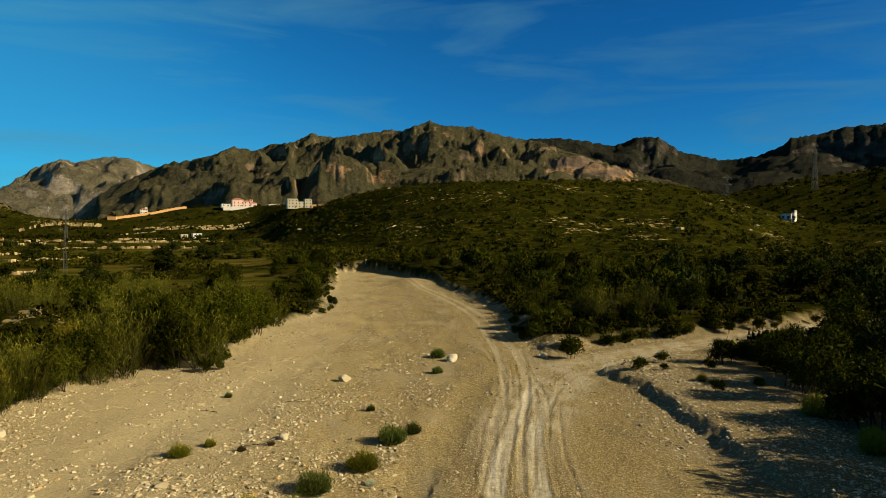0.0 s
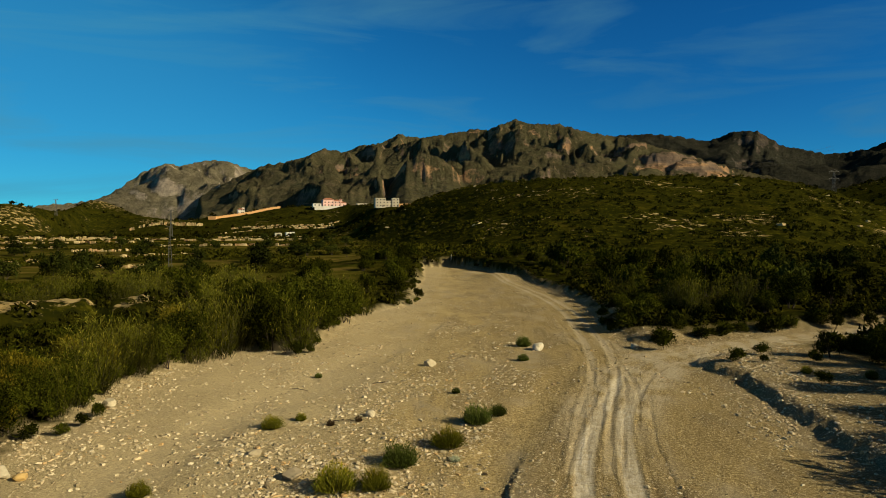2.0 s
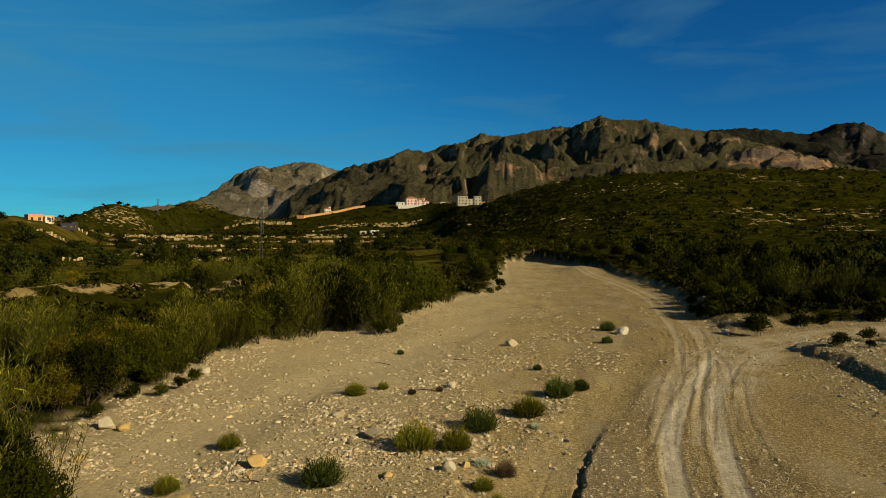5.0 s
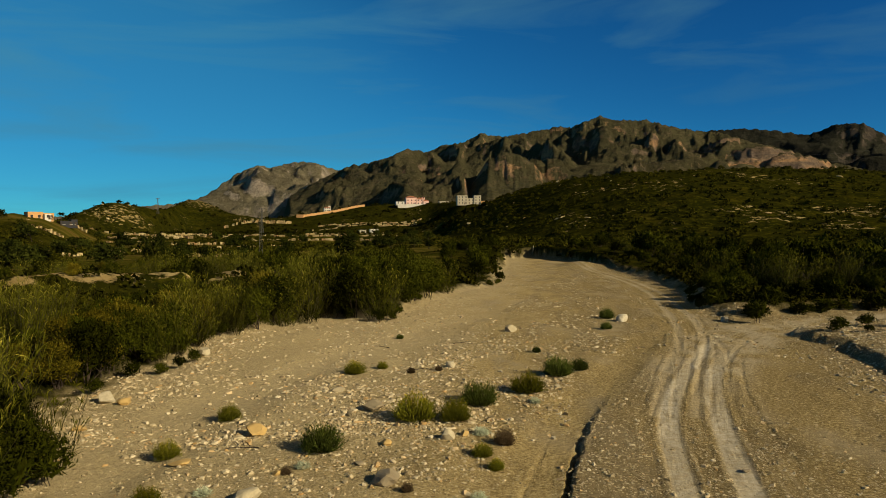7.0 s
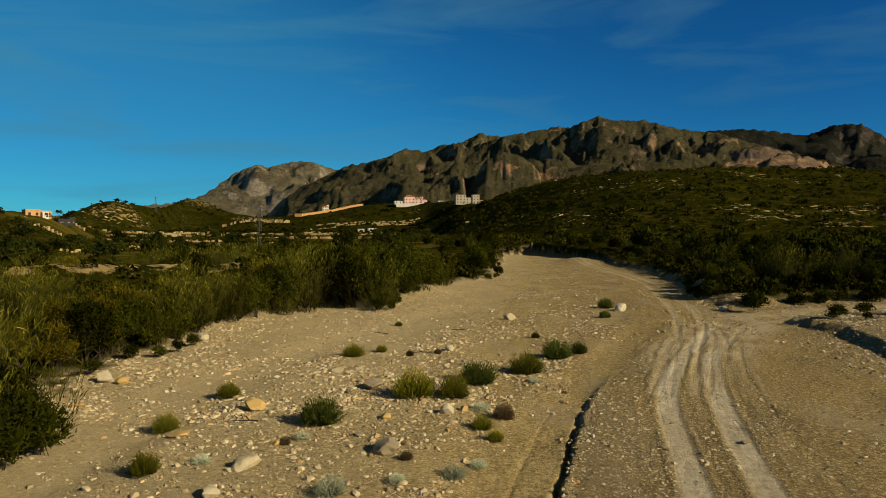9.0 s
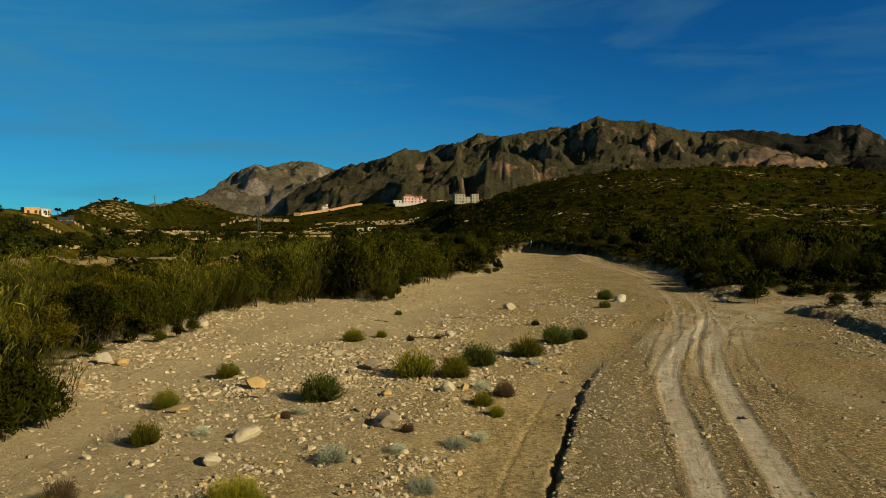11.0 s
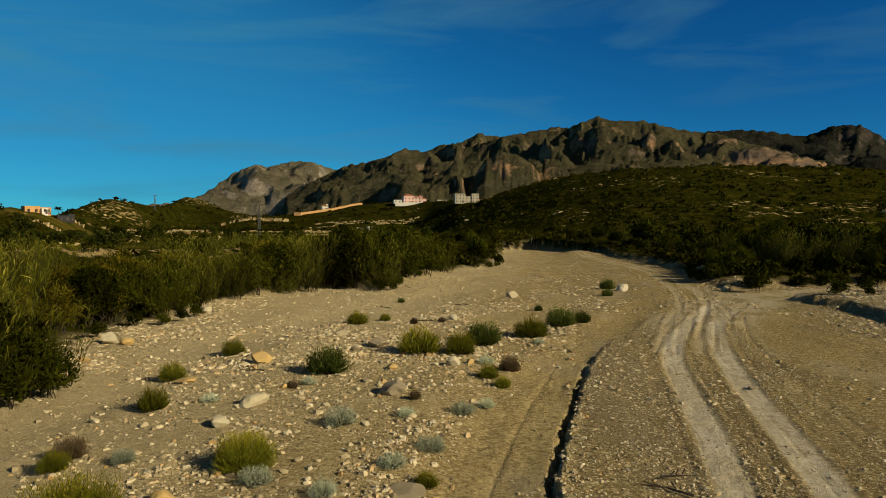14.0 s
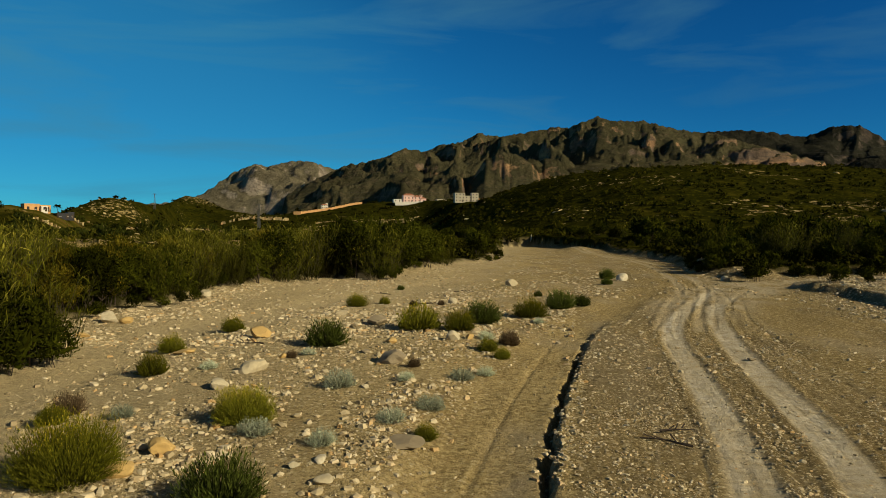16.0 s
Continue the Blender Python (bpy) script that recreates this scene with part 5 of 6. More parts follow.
for i, (x, y, w, fl) in enumerate([(-16.4, 23.1, 0.6, 0.8), (-9.3, 19.4, 0.76, 0.9), (-10.3, 16.5, 0.7, 0.35), (-6.1, 8.1, 0.46, 1), (-6.2, 7.1, 0.48, 0.8), (-2.6, 20.3, 0.34, 1), (-4.9, 18.9, 0.4, 0.8), (-15.8, 19.6, 0.6, 0.5), (-7.2, 15.9, 0.25, 1)]):
    rock(OCHRES, x, y, w, "ochre yellow rock on the gravel bar", fl, i)
for i, (x, y, w, fl) in enumerate([(-4.2, 15.8, 0.8, 0.9), (-6.3, 22.8, 0.8, 0.9), (-2.6, 9.4, 0.75, 0.22), (-5.2, 17.0, 0.3, 0.8)]):
    rock(GREYROCKS, x, y, w, "grey-brown rock half bedded in gravel", fl, i)

# clods and dead branches
clods = [rock_mesh("clod", M_GREYROCK, 31, 0.5, 2)]
ob = rock(clods, 5.5, 18.3, 0.28, "dark clod of earth on the track", 0.8)
ob.name = "clod"


def dead_branch(x, y, length, turn):
    ob = thing("dead_branch", "dead grey branch lying on the gravel", "branch", "dead branches on the river bed")
    ob.matrix_world = pose(x, y, ground_z(x, y) + 0.05, 0, 0, turn)
    bm = bmesh.new()
    p, d, last = Vector((0, 0, 0)), Vector((1, 0, 0.05)), None
    for k in range(7):
        rad = 0.024 * (1 - k * 0.12)
        ring = [bm.verts.new(p + Vector((0, math.cos(a) * rad, math.sin(a) * rad))) for a in (0, 1.57, 3.14, 4.71)]
        for c in range(4):
            if last:
                bm.faces.new((last[c], last[(c + 1) % 4], ring[(c + 1) % 4], ring[c]))
        last, p = ring, p + d * length / 6
        d = (d + Vector((0, rng.uniform(-0.4, 0.4), rng.uniform(-0.1, 0.06)))).normalized()
    part("stem", bm, M_BARK, ob)
    for k in range(3):
        bm = bmesh.new()
        a = Vector((length * (0.3 + 0.2 * k), 0, 0.02))
        bar_between(bm, a, a + Vector((0.3, rng.uniform(-0.4, 0.4), 0.12)) * length * 0.6, 0.018)
        part("twig", bm, M_BARK, ob)


for x, y, l, t in [(2.1, 9.9, 0.9, 150), (1.7, 10.6, 0.6, 20), (-9.0, 37.5, 1.2, 160), (-6.2, 30.4, 1.1, 10), (-8.6, 17.9, 1.0, 170), (-5.4, 39.0, 1.2, 20)]:
    dead_branch(x, y, l, t)

# loose stones that can be told apart near the camera, then the gravel
SMALL = [rock_mesh("stone", M_STONE, 40 + i, 0.6, 1) for i in range(6)]
picked = 0
while picked < 300:
    r, az = np.exp(rng.uniform(np.log(7), np.log(30))), rng.uniform(-42, 30)
    x, y = at(az, r)
    g = ground_z(x, y, "gravel") * (1.0 if x < -0.8 else 0.55)
    if g > rng.uniform(0.2, 0.9):
        w = rng.uniform(0.10, 0.26) * (0.7 + r * 0.012) * (1.0 if x < -0.6 else 0.5)
        ob = new("stone", SMALL[picked % 6])
        ob.matrix_world = pose(x, y, ground_z(x, y) + 0.10 * w, rng.uniform(-15, 15), rng.uniform(-15, 15), rng.uniform(0, 360)) @ Matrix.Diagonal((w * rng.uniform(0.8, 1.4), w, w * rng.uniform(0.7, 1.2), 1))
        tagged(ob, "small pale stone on the gravel bed", "stone", "stones on the river bed")
        picked += 1


def chips(name, count, place, s0, s1, mat, label, flat=0.6, wide=1.0):
    """Small broken stones with a flat top, strewn where place() says."""
    x, y, z = place(count)
    n = len(x)
    ang = np.arange(5) * 2 * np.pi / 5 + rng.normal(size=(n, 5)) * 0.24
    rad = 1 + rng.normal(size=(n, 5)) * 0.17
    foot = np.stack([np.cos(ang) * rad, np.sin(ang) * rad, np.full((n, 5), -0.3)], -1)
    top = foot * [0.68, 0.68, 0] + rng.normal(size=(n, 5, 3)) * [0.10, 0.10, 0.14] + [0, 0, 0.68]
    tri = np.array([f for k in range(5) for f in ((k, (k + 1) % 5, 5 + k), ((k + 1) % 5, 5 + (k + 1) % 5, 5 + k))] + [(5, 6, 7), (5, 7, 8), (5, 8, 9)])
    s = s0 * (s1 / s0) ** (rng.random(n) ** 2.6) * 0.5
    q = np.concatenate([foot, top], 1) * s[:, None, None] * np.stack([rng.uniform(0.9, 1.5, n) * wide, rng.uniform(0.75, 1.1, n), rng.uniform(0.6, 1.3, n) * flat], 1)[:, None]
    a = rng.uniform(0, 2 * np.pi, n) if wide == 1.0 else -np.arctan2(x, y)
    tip = rng.normal(size=(n, 2)) * 0.16
    q[..., 2] += q[..., 0] * tip[:, :1] + q[..., 1] * tip[:, 1:]
    c, si = np.cos(a)[:, None], np.sin(a)[:, None]
    V = np.stack([q[..., 0] * c - q[..., 1] * si + x[:, None], q[..., 0] * si + q[..., 1] * c + y[:, None], q[..., 2] + (z + s * 0.2 * flat)[:, None]], -1)
    F = (tri[None] + np.arange(n)[:, None, None] * 10).reshape(-1, 3)
    tagged(new(name, mesh_of(name, V.reshape(-1, 3), F, mat)), label, "stones", kind="stuff")


def strewn(r0, r1, az0, az1, where):
    """A place() for chips(): bearings and distances, thinned by where(x, y, gravel, lane)."""
    def place(count):
        r = np.exp(rng.uniform(np.log(r0), np.log(r1), count))
        az = np.radians(rng.uniform(az0, az1, count))
        x, y = r * np.sin(az), -1.5 + r * np.cos(az)
        z, veg, lane, gr, rock_, silt = land(x, y)
        ok = (veg < 0.5) & (where(x, y, gr, lane) > rng.random(count))
        return x[ok], y[ok], z[ok]
    return place


def clumped(x, y, gr, lane):
    """Loose gravel gathers in drifts along the flow."""
    return (0.12 + 0.88 * smooth(0.44, 0.60, fbm(x * 0.9, y * 0.42, 83, 4))) * np.clip(gr * 1.25, 0.08, 1) * (1 - 0.9 * lane)


def west_bar(x, y, gr, lane):
    """The rubble bar between the channel and the silty wash beside the bank."""
    rim = np.interp(y, [5, 10, 14, 20, 28, 40], [-1.9, -1.8, -1.5, -0.9, 0.8, 3.4])
    return (0.08 + 0.92 * smooth(0.42, 0.58, fbm(x * 0.55, y * 0.34, 87, 4))) * smooth(0.0, 0.7, rim - x) * smooth(-13.5, -9.5, x) * np.clip(gr + 0.35, 0, 1)


def beside_track(x, y, gr, lane):
    """Gravel thrown between and beside the wheel lanes, thin where silt has covered it."""
    cut = np.interp(y, [p[1] for p in CUT], [p[0] for p in CUT])
    return smooth(0.05, 0.3, x - cut) * smooth(13, 7, x) * (0.10 + 0.9 * smooth(0.42, 0.56, fbm(x * 0.5, y * 0.3, 89, 4))) * (1 - lane)


def trench_rim(x, y, gr, lane):
    cut = np.interp(y, [p[1] for p in CUT], [p[0] for p in CUT])
    return np.exp(-((x - cut - 0.1) / 0.22) ** 2) * smooth(7.5, 9, y)


def berm_top(x, y, gr, lane):
    edge_x = np.interp(y, [22, 26, 33, 40, 45.3, 49.5, 54, 61], [15.6, 15.3, 16, 16.4, 15.7, 21, 30, 44])
    return smooth(-0.2, 0.6, x - edge_x) * smooth(9, 3, x - edge_x) * (0.25 + 0.75 * smooth(0.4, 0.6, fbm(x * 0.6, y * 0.6, 79, 3)))


def west_lip(x, y, gr, lane):
    edge_x = np.interp(y, [p[1] for p in BED[1:17]], [p[0] for p in BED[1:17]])
    return smooth(-1.6, -0.4, x - edge_x) * smooth(3.6, 1.2, x - edge_x) * (0.2 + 0.8 * smooth(0.40, 0.55, fbm(x * 0.4, y * 0.4, 77, 3)))


def on_bed(count):
    r = np.exp(rng.uniform(np.log(22), np.log(150), count))
    az = np.radians(rng.uniform(-34, 26, count))
    x, y = r * np.sin(az), -1.5 + r * np.cos(az)
    z, veg, lane, gr, rock_, silt = land(x, y)
    patch = smooth(0.36, 0.62, fbm(x * 0.22, y * 0.1, 95, 4))
    ok = (veg < 0.3) & ((x < -0.5 + 0.06 * y) | (y > 36) | (x > 13)) & (np.maximum(gr, 0.25) * (0.08 + 0.92 * patch) * (1 - lane) > rng.random(count))
    return x[ok], y[ok], z[ok]


def on_hills(count):
    r = np.exp(rng.uniform(np.log(185), np.log(820), count))
    az = np.radians(rng.uniform(-40, 38, count))
    x, y = r * np.sin(az), -1.5 + r * np.cos(az)
    z, veg, lane, gr, rock_, silt = land(x, y)
    patch = smooth(0.56, 0.70, fbm(x * 0.035, y * 0.06, 97, 4))
    ok = (z > 9) & (np.maximum(patch, 1.3 * rock_) > rng.random(count) * 1.05)
    return x[ok], y[ok], z[ok]


chips("gravel", 44000, strewn(5, 30, -44, 44, clumped), 0.018, 0.075, M_STONE, "loose pale gravel and pebbles on the river bed")
chips("track_gravel", 26000, strewn(5, 27, -8, 48, beside_track), 0.025, 0.095, M_STONE, "pale angular gravel strewn beside the wheel tracks")
chips("trench_rubble", 5200, strewn(8.5, 28, -3, 8, trench_rim), 0.03, 0.13, M_STONE, "stones and clods along the rim of a washed-out trench")
chips("berm_rubble", 16000, strewn(24, 66, 14, 42, berm_top), 0.05, 0.24, M_STONE, "broken stone heaped on the gravel berm beside the track")
chips("bank_rubble", 26000, strewn(24, 75, -40, -8, west_lip), 0.04, 0.20, M_STONE, "pale broken stone on the shelving river bank")
chips("rubble", 34000, strewn(5.5, 46, -42, 12, west_bar), 0.028, 0.165, M_STONE, "broken limestone rubble in drifts on the gravel bar", 0.7)
chips("cobbles", 24000, strewn(18, 110, -40, 40, lambda x, y, gr, lane: gr * 0.9), 0.04, 0.17, M_STONE, "scattered cobbles on the river bed and its banks")
chips("bed_cobbles", 90000, on_bed, 0.055, 0.26, M_STONE, "cobbles and broken stone on the open river bed")
chips("outcrops", 2600, on_hills, 0.5, 3.0, M_WALLSTONE, "small pale rock outcrops on the scrubby hillsides", 0.6, 1.25)


# ---- houses and other works ----
def block(parent, mat, x, y, w, d, h, roof, windows, name="wall"):
    """One block of a house: walls, roof and windows on its front (towards -y) and right side."""
    bm = bmesh.new()
    box(bm, x, y, -1.0, w, d, h + 1.0)
    bmesh.ops.bevel(bm, geom=[e for e in bm.edges], offset=0.06, segments=1, affect="EDGES")
    wall = part(name, bm, mat, parent)
    bm = bmesh.new()
    if roof == "flat":
        for cx, cy, ww, dd in ((x, y - d / 2 + 0.12, w + 0.1, 0.3), (x, y + d / 2 - 0.12, w + 0.1, 0.3), (x - w / 2 + 0.12, y, 0.3, d - 0.4), (x + w / 2 - 0.12, y, 0.3, d - 0.4)):
            box(bm, cx, cy, h, ww, dd, 0.5)
        part("parapet", bm, mat, parent)
    else:
        e = 0.45
        v = [bm.verts.new(p) for p in ((x - w / 2 - e, y - d / 2 - e, h), (x + w / 2 + e, y - d / 2 - e, h), (x + w / 2 + e, y + d / 2 + e, h), (x - w / 2 - e, y + d / 2 + e, h),
                                       (x - w / 2 + d * 0.4, y, h + d * 0.24), (x + w / 2 - d * 0.4, y, h + d * 0.24))]
        for f in ((0, 1, 5, 4), (1, 2, 5), (2, 3, 4, 5), (3, 0, 4), (3, 2, 1, 0)):
            bm.faces.new([v[i] for i in f])
        part("roof", bm, M_TILE, parent, "terracotta tiled roof")
    storeys = max(1, round(h / 3.1))
    for s in range(storeys):
        for k in range(windows):
            cx = x - w / 2 + w * (k + 0.5) / windows
            bm = bmesh.new()
            box(bm, cx, y - d / 2 - 0.02, 0.9 + s * 3.1, 1.1, 0.12, 1.4)
            win = part("window", bm, M_SHUTTER, parent, "dark window with a plain frame")
            bm = bmesh.new()
            box(bm, cx, y - d / 2 - 0.08, 0.8 + s * 3.1, 1.4, 0.16, 0.1)
            part("sill", bm, M_WHITE, win)
        bm = bmesh.new()
        box(bm, x + w / 2 + 0.02, y, 0.9 + s * 3.1, 0.12, 1.1, 1.4)
        part("window", bm, M_SHUTTER, parent, "dark window with a plain frame")
    bm = bmesh.new()
    box(bm, x + w * 0.22, y - d / 2 - 0.03, 0, 1.0, 0.14, 2.1)
    part("door", bm, M_BARK, parent, "dark wooden door")
    return wall


def house(name, label, az, r, z, face):
    ob = thing(name, label, "house")
    x, y = at(az, r)
    ob.matrix_world = pose(x, y, z if z is not None else ground_z(x, y), 0, 0, -az + face)
    return ob


def long_wall(parent, name, mat, pts, h, t=0.4):
    for (x0, y0, z0), (x1, y1, z1) in zip(pts[:-1], pts[1:]):
        bm = bmesh.new()
        vs = box(bm, 0, 0, 0, math.hypot(x1 - x0, y1 - y0), t, h + 3)
        bmesh.ops.transform(bm, verts=vs, matrix=Matrix.Translation(((x0 + x1) / 2, (y0 + y1) / 2, (z0 + z1) / 2 - 3)) @ Matrix.Rotation(math.atan2(y1 - y0, x1 - x0), 4, "Z"))
        part(name, bm, mat, parent)


h1 = house("pink_house", "large pink rendered villa with garden walls on a hill", -10.45, 838, None, 12)
h1.matrix_world = h1.matrix_world @ Matrix.Scale(1.12, 4)
block(h1, M_PINK, -6, 2, 12, 9, 7.6, "hip", 3)
block(h1, M_PINK, 3.5, 1, 8, 8, 6.0, "hip", 2)
block(h1, M_PINK, 10, -1, 6, 6, 4.2, "hip", 1)
block(h1, M_PINK, 8.5, 4, 3, 3, 8.2, "hip", 1, "turret")
long_wall(h1, "garden_wall", M_WHITE, [(-22, -6, -1.0), (-11, -7, -0.6), (2, -8, -0.4), (14, -7, 0), (26, -6, 0.3), (37, -4, 0.6)], 1.0)
block(h1, M_WHITE, -19, -2, 9, 6, 2.6, "flat", 2, "annex")
block(h1, M_CREAM, 32, 2, 12, 6, 3.4, "flat", 3, "annex")

h2 = house("cream_house", "cream three storey house with flat roofs on a hill", -6.15, 725, None, 10)
block(h2, M_CREAM, -6, 0, 11, 9, 9.0, "flat", 3)
block(h2, M_CREAM, 3.5, 2, 8, 8, 6.2, "flat", 2)
block(h2, M_CREAM, 10.5, 1, 7.5, 8, 9.2, "flat", 2)
block(h2, M_ORANGE, 20, -1, 12, 6, 3.2, "flat", 3, "annex")

h3 = thing("walled_compound", "long stepped orange wall with a white house behind", "wall")
p0 = [at(-20.1 + i * 0.28, 832 + i * 0.86) for i in range(20)]
ox, oy = p0[9]
oz = ground_z(ox, oy)
h3.matrix_world = pose(ox, oy, oz)
long_wall(h3, "wall_section", M_ORANGE, [(x - ox, y - oy, ground_z(x, y) - oz + 0.5) for x, y in p0], 2.2, 0.6)
bm = bmesh.new()
box(bm, p0[0][0] - ox, p0[0][1] - oy + 3, ground_z(*p0[0]) - oz - 2, 9, 7, 5.6)
part("corner_building", bm, M_ORANGE, h3)
h4 = house("white_house", "small white house behind a long orange wall", -17.9, 848, None, 10)
block(h4, M_WHITE, 0, 0, 8, 6, 5.0, "hip", 3)
block(h4, M_WHITE, 3, 1, 2.6, 2.6, 7.0, "flat", 1, "turret")

hut = house("hut", "small white flat-roofed hut among fields", -14.05, 618, None, 14)
block(hut, M_WHITE, 0, 0, 7.5, 5, 3.4, "flat", 1)
hut = house("hut", "small stone hut with a flat roof", -15.0, 625, None, 14)
block(hut, M_CREAM, 0, 0, 6, 4, 2.6, "flat", 1)

h5 = house("farmhouse", "white farmhouse with a tall chimney wall", 32.8, 420, None, -18)
block(h5, M_WHITE, 0, 0, 5.6, 5, 3.0, "flat", 2)
block(h5, M_WHITE, 3.4, 1, 1.2, 4, 4.8, "flat", 1, "chimney_wall")
h6 = house("orange_house", "low orange house with a white garage on a hill", -38.5, 400, None, 20)
block(h6, M_ORANGE, -6, 0, 7, 5, 3.3, "flat", 2)
block(h6, M_ORANGE, 0.5, 1, 5, 5, 2.8, "flat", 2)
block(h6, M_WHITE, -1, -3, 3, 3, 2.2, "flat", 1, "garage")
h7 = house("dark_house", "dark modern flat-roofed house behind shrubs", -37.3, 404, None, 20)
block(h7, M_SHUTTER, 0, 0, 7, 5, 2.2, "flat", 2)
block(h7, M_SHUTTER, 4, 1, 3, 4, 3.0, "flat", 1)


def palm(x, y, h):
    ob = thing("palm_tree", "single palm tree beside an orange house", "palm")
    ob.matrix_world = pose(x, y, ground_z(x, y))
    part("trunk", mesh_of("trunk", *stems_mesh(np.array([[0, 0, -0.3]]), np.array([[0.03, 0, 1.0]]), h, 0.25, 8)[:2], M_BARK), None, ob)
    d = dome(60, -0.3, 0.9)
    v, f, a = kites(np.tile([0.03 * h, 0, h - 0.3], (60, 1)), d, 2.2, 0.35, 0.25)
    part("frond_crown", mesh_of("frond_crown", v, f, M_TREE), None, ob)


palm(*at(-37.6, 396), 6.0)


def stone_wall(az0, az1, r0, r1, h, n):
    ob = thing("dry_stone_wall", "broken pale dry stone terrace wall", "wall", "terrace walls on the plain")
    x0, y0 = at((az0 + az1) / 2, (r0 + r1) / 2)
    z0 = ground_z(x0, y0)
    ob.matrix_world = pose(x0, y0, z0)
    n = int(n * 1.5)
    for k in range(n):
        u = (k + rng.uniform(-0.2, 0.2)) / n
        if rng.random() < 0.22:
            continue
        x, y = at(az0 + (az1 - az0) * u, r0 + (r1 - r0) * u)
        bm = bmesh.new()
        w = math.radians(az1 - az0) * r0 / n * rng.uniform(0.8, 1.3)
        vs = box(bm, x - x0, y - y0, ground_z(x, y) - z0 - 1.0, w, 0.9, h * rng.uniform(0.35, 0.85) + 1.0, rng.uniform(-0.2, 0.2))
        for v in vs:
            v.co += Vector(rng.normal(size=3) * 0.14 * h)
        part("stone_block", bm, M_WALLSTONE, ob)


for az0, az1, r0, r1, h, n in [(-18.6, -10.0, 778, 772, 1.8, 44), (-17.0, -10.4, 768, 764, 1.6, 36), (-13.6, -10.2, 757, 755, 2.2, 18), (-20.5, -17.0, 757, 757, 1.4, 16), (-26.0, -20.8, 800, 805, 4.0, 24),
                               (-35.5, -33.4, 205, 208, 1.3, 12), (-33.0, -32.2, 212, 212, 1.5, 6), (-29.5, -24.5, 182, 178, 0.9, 26), (-37.5, -36.3, 195, 196, 1.0, 8), (-35, -27, 560, 570, 2.0, 30), (-30, -26, 300, 305, 1.2, 16), (-27, -21, 245, 250, 1.1, 16), (-40, -31, 345, 350, 1.4, 22), (-24, -14, 360, 355, 1.3, 24),
                               (-37, -24, 430, 436, 1.6, 26), (-22, -12, 470, 466, 1.6, 22), (-36, -22, 505, 510, 1.8, 26), (-20, -13, 545, 545, 1.6, 18)]:
    stone_wall(az0, az1, r0, r1, h, n)


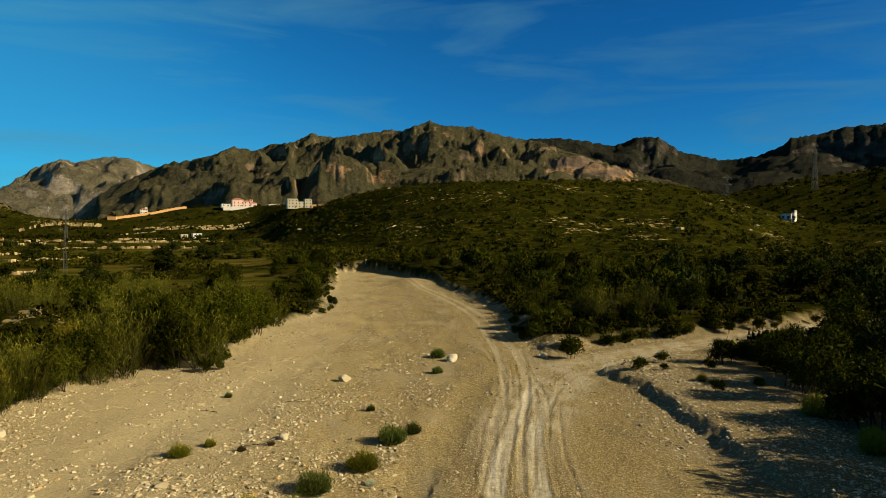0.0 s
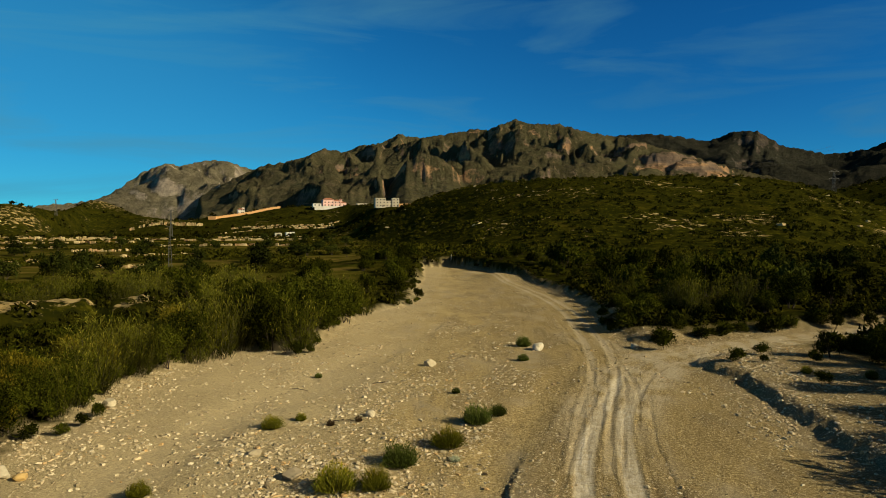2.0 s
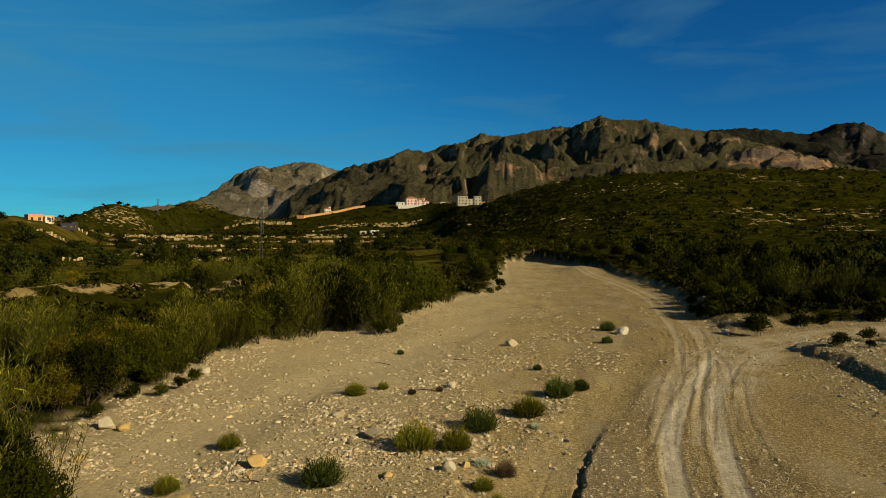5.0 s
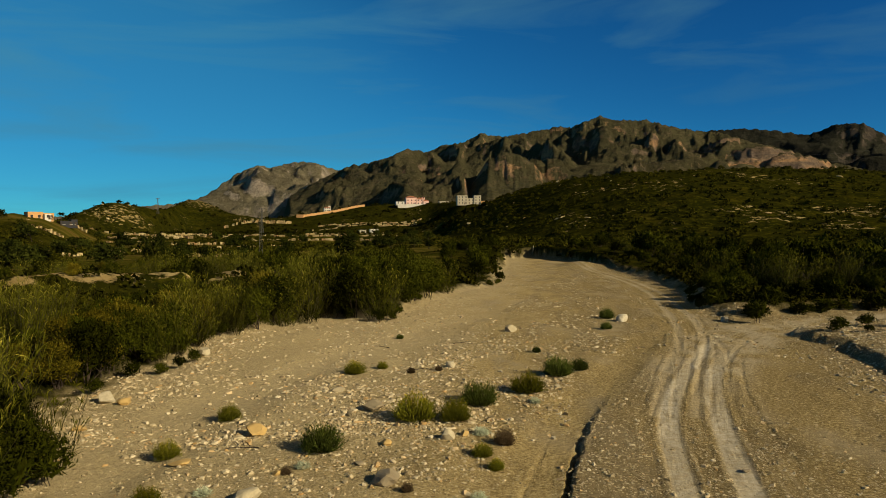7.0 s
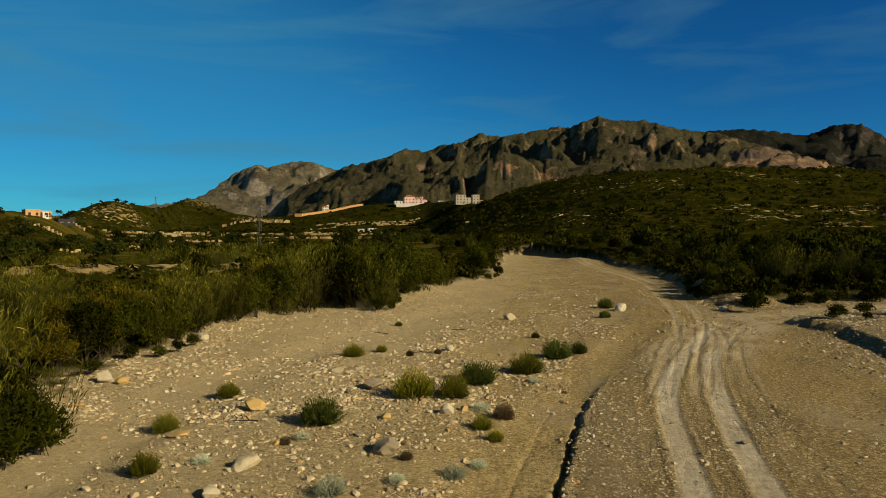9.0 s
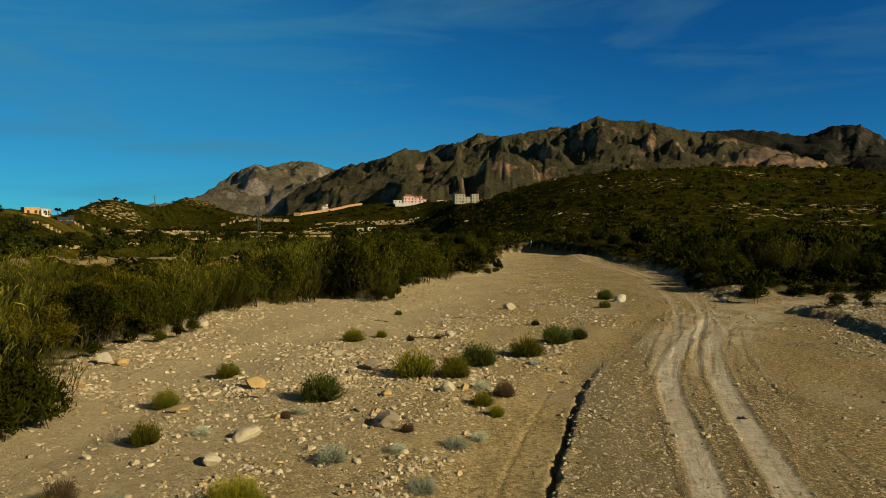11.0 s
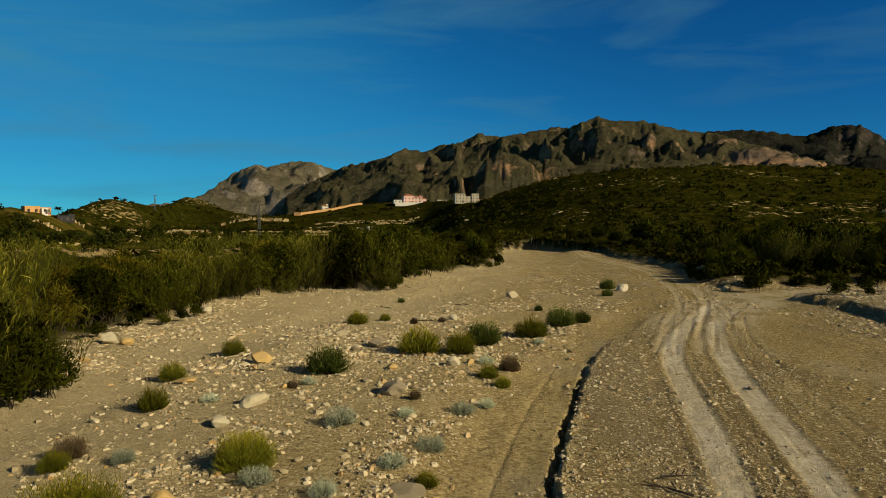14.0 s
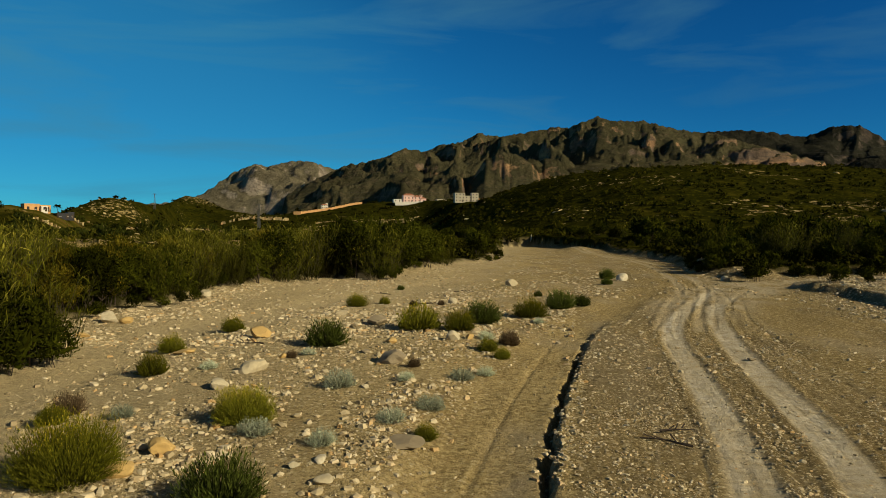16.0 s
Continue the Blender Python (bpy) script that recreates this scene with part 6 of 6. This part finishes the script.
def pylon(x, y, h, base, arm, label, t=0.12):
    ob = thing("pylon", label, "pylon", "power line pylons")
    ob.matrix_world = pose(x, y, ground_z(x, y) - 0.2, 0, 0, rng.uniform(10, 40))
    top = base * 0.22
    n = 7
    ring = [[Vector((sx * (base + (top - base) * k / n) / 2, sy * (base + (top - base) * k / n) / 2, h * 0.94 * k / n)) for sx, sy in ((-1, -1), (1, -1), (1, 1), (-1, 1))] for k in range(n + 1)]
    for c in range(4):
        bm = bmesh.new()
        bar_between(bm, ring[0][c], ring[n][c], t)
        part("leg", bm, M_STEEL, ob)
    bm = bmesh.new()
    for k in range(n):
        for c in range(4):
            bar_between(bm, ring[k][c], ring[k + 1][(c + 1) % 4], t * 0.55)
            bar_between(bm, ring[k + 1][c], ring[k][(c + 1) % 4], t * 0.55)
            bar_between(bm, ring[k + 1][c], ring[k + 1][(c + 1) % 4], t * 0.5)
    part("bracing", bm, M_STEEL, ob)
    for zz in ((0.8, 0.94) if arm > 2 else (0.96,)):
        bm = bmesh.new()
        bar_between(bm, (-arm, 0, h * zz), (arm, 0, h * zz), t)
        bar_between(bm, (-arm, 0, h * zz), (0, 0, h * zz + arm * 0.3), t * 0.7)
        bar_between(bm, (arm, 0, h * zz), (0, 0, h * zz + arm * 0.3), t * 0.7)
        part("crossarm", bm, M_STEEL, ob)
        for sx in (-arm * 0.95, 0, arm * 0.95):
            bm = bmesh.new()
            bmesh.ops.create_cone(bm, cap_ends=True, segments=6, radius1=t, radius2=t, depth=arm * 0.3, matrix=Matrix.Translation((sx, 0, h * zz - arm * 0.15)))
            part("insulator", bm, M_CABLE, ob)
    return ob


pylon(*at(-23.3, 182), 10.6, 0.9, 0.6, "small grey lattice pylon among canes", 0.038)
for az, r, h in [(12.2, 560, 36), (28.6, 650, 42), (34.6, 720, 44)]:
    pylon(*at(az, r), h, 4.5, 5.5, "tall grey lattice pylon behind a hill", 0.22)
pylon(*at(-31.0, 730), 16, 2.2, 1.6, "small lattice mast on a hill shoulder", 0.2)
pylon(*at(-23.15, 640), 25, 2.2, 2.2, "grey lattice pylon on the plain", 0.16)


def cable(az0, r0, z0, az1, r1, z1, sag):
    cu = bpy.data.curves.new("cable", "CURVE")
    cu.dimensions, cu.bevel_depth, cu.bevel_resolution = "3D", 0.045, 0
    sp = cu.splines.new("POLY")
    sp.points.add(24)
    (x0, y0), (x1, y1) = at(az0, r0), at(az1, r1)
    for k in range(25):
        u = k / 24
        sp.points[k].co = (x0 + (x1 - x0) * u, y0 + (y1 - y0) * u, z0 + (z1 - z0) * u - 4 * sag * u * (1 - u), 1)
    cu.materials.append(M_CABLE)
    tagged(new("cable", cu), "thin power cable strung between pylons", "cable", "power cables")


for k in range(3):
    cable(-22.6, 640, 41 + k * 2, 12.2, 560, 66 + k * 3, 16)
    cable(12.2, 560, 66 + k * 3, 28.6, 650, 74 + k * 3, 10)

# posts in the bank where the bed turns away
for x, y, h in [(-2.2, 184.0, 1.8)]:
    ob = new("post", None)
    ob.matrix_world = pose(x, y, ground_z(x, y) - 0.4)
    tagged(ob, "pale wooden post in the earth bank", "post", "posts in the bank")
    bm = bmesh.new()
    bmesh.ops.create_cone(bm, cap_ends=True, segments=8, radius1=0.22, radius2=0.17, depth=h + 0.6, matrix=Matrix.Translation((0, 0, h / 2)))
    part("shaft", bm, M_CREAM, ob)
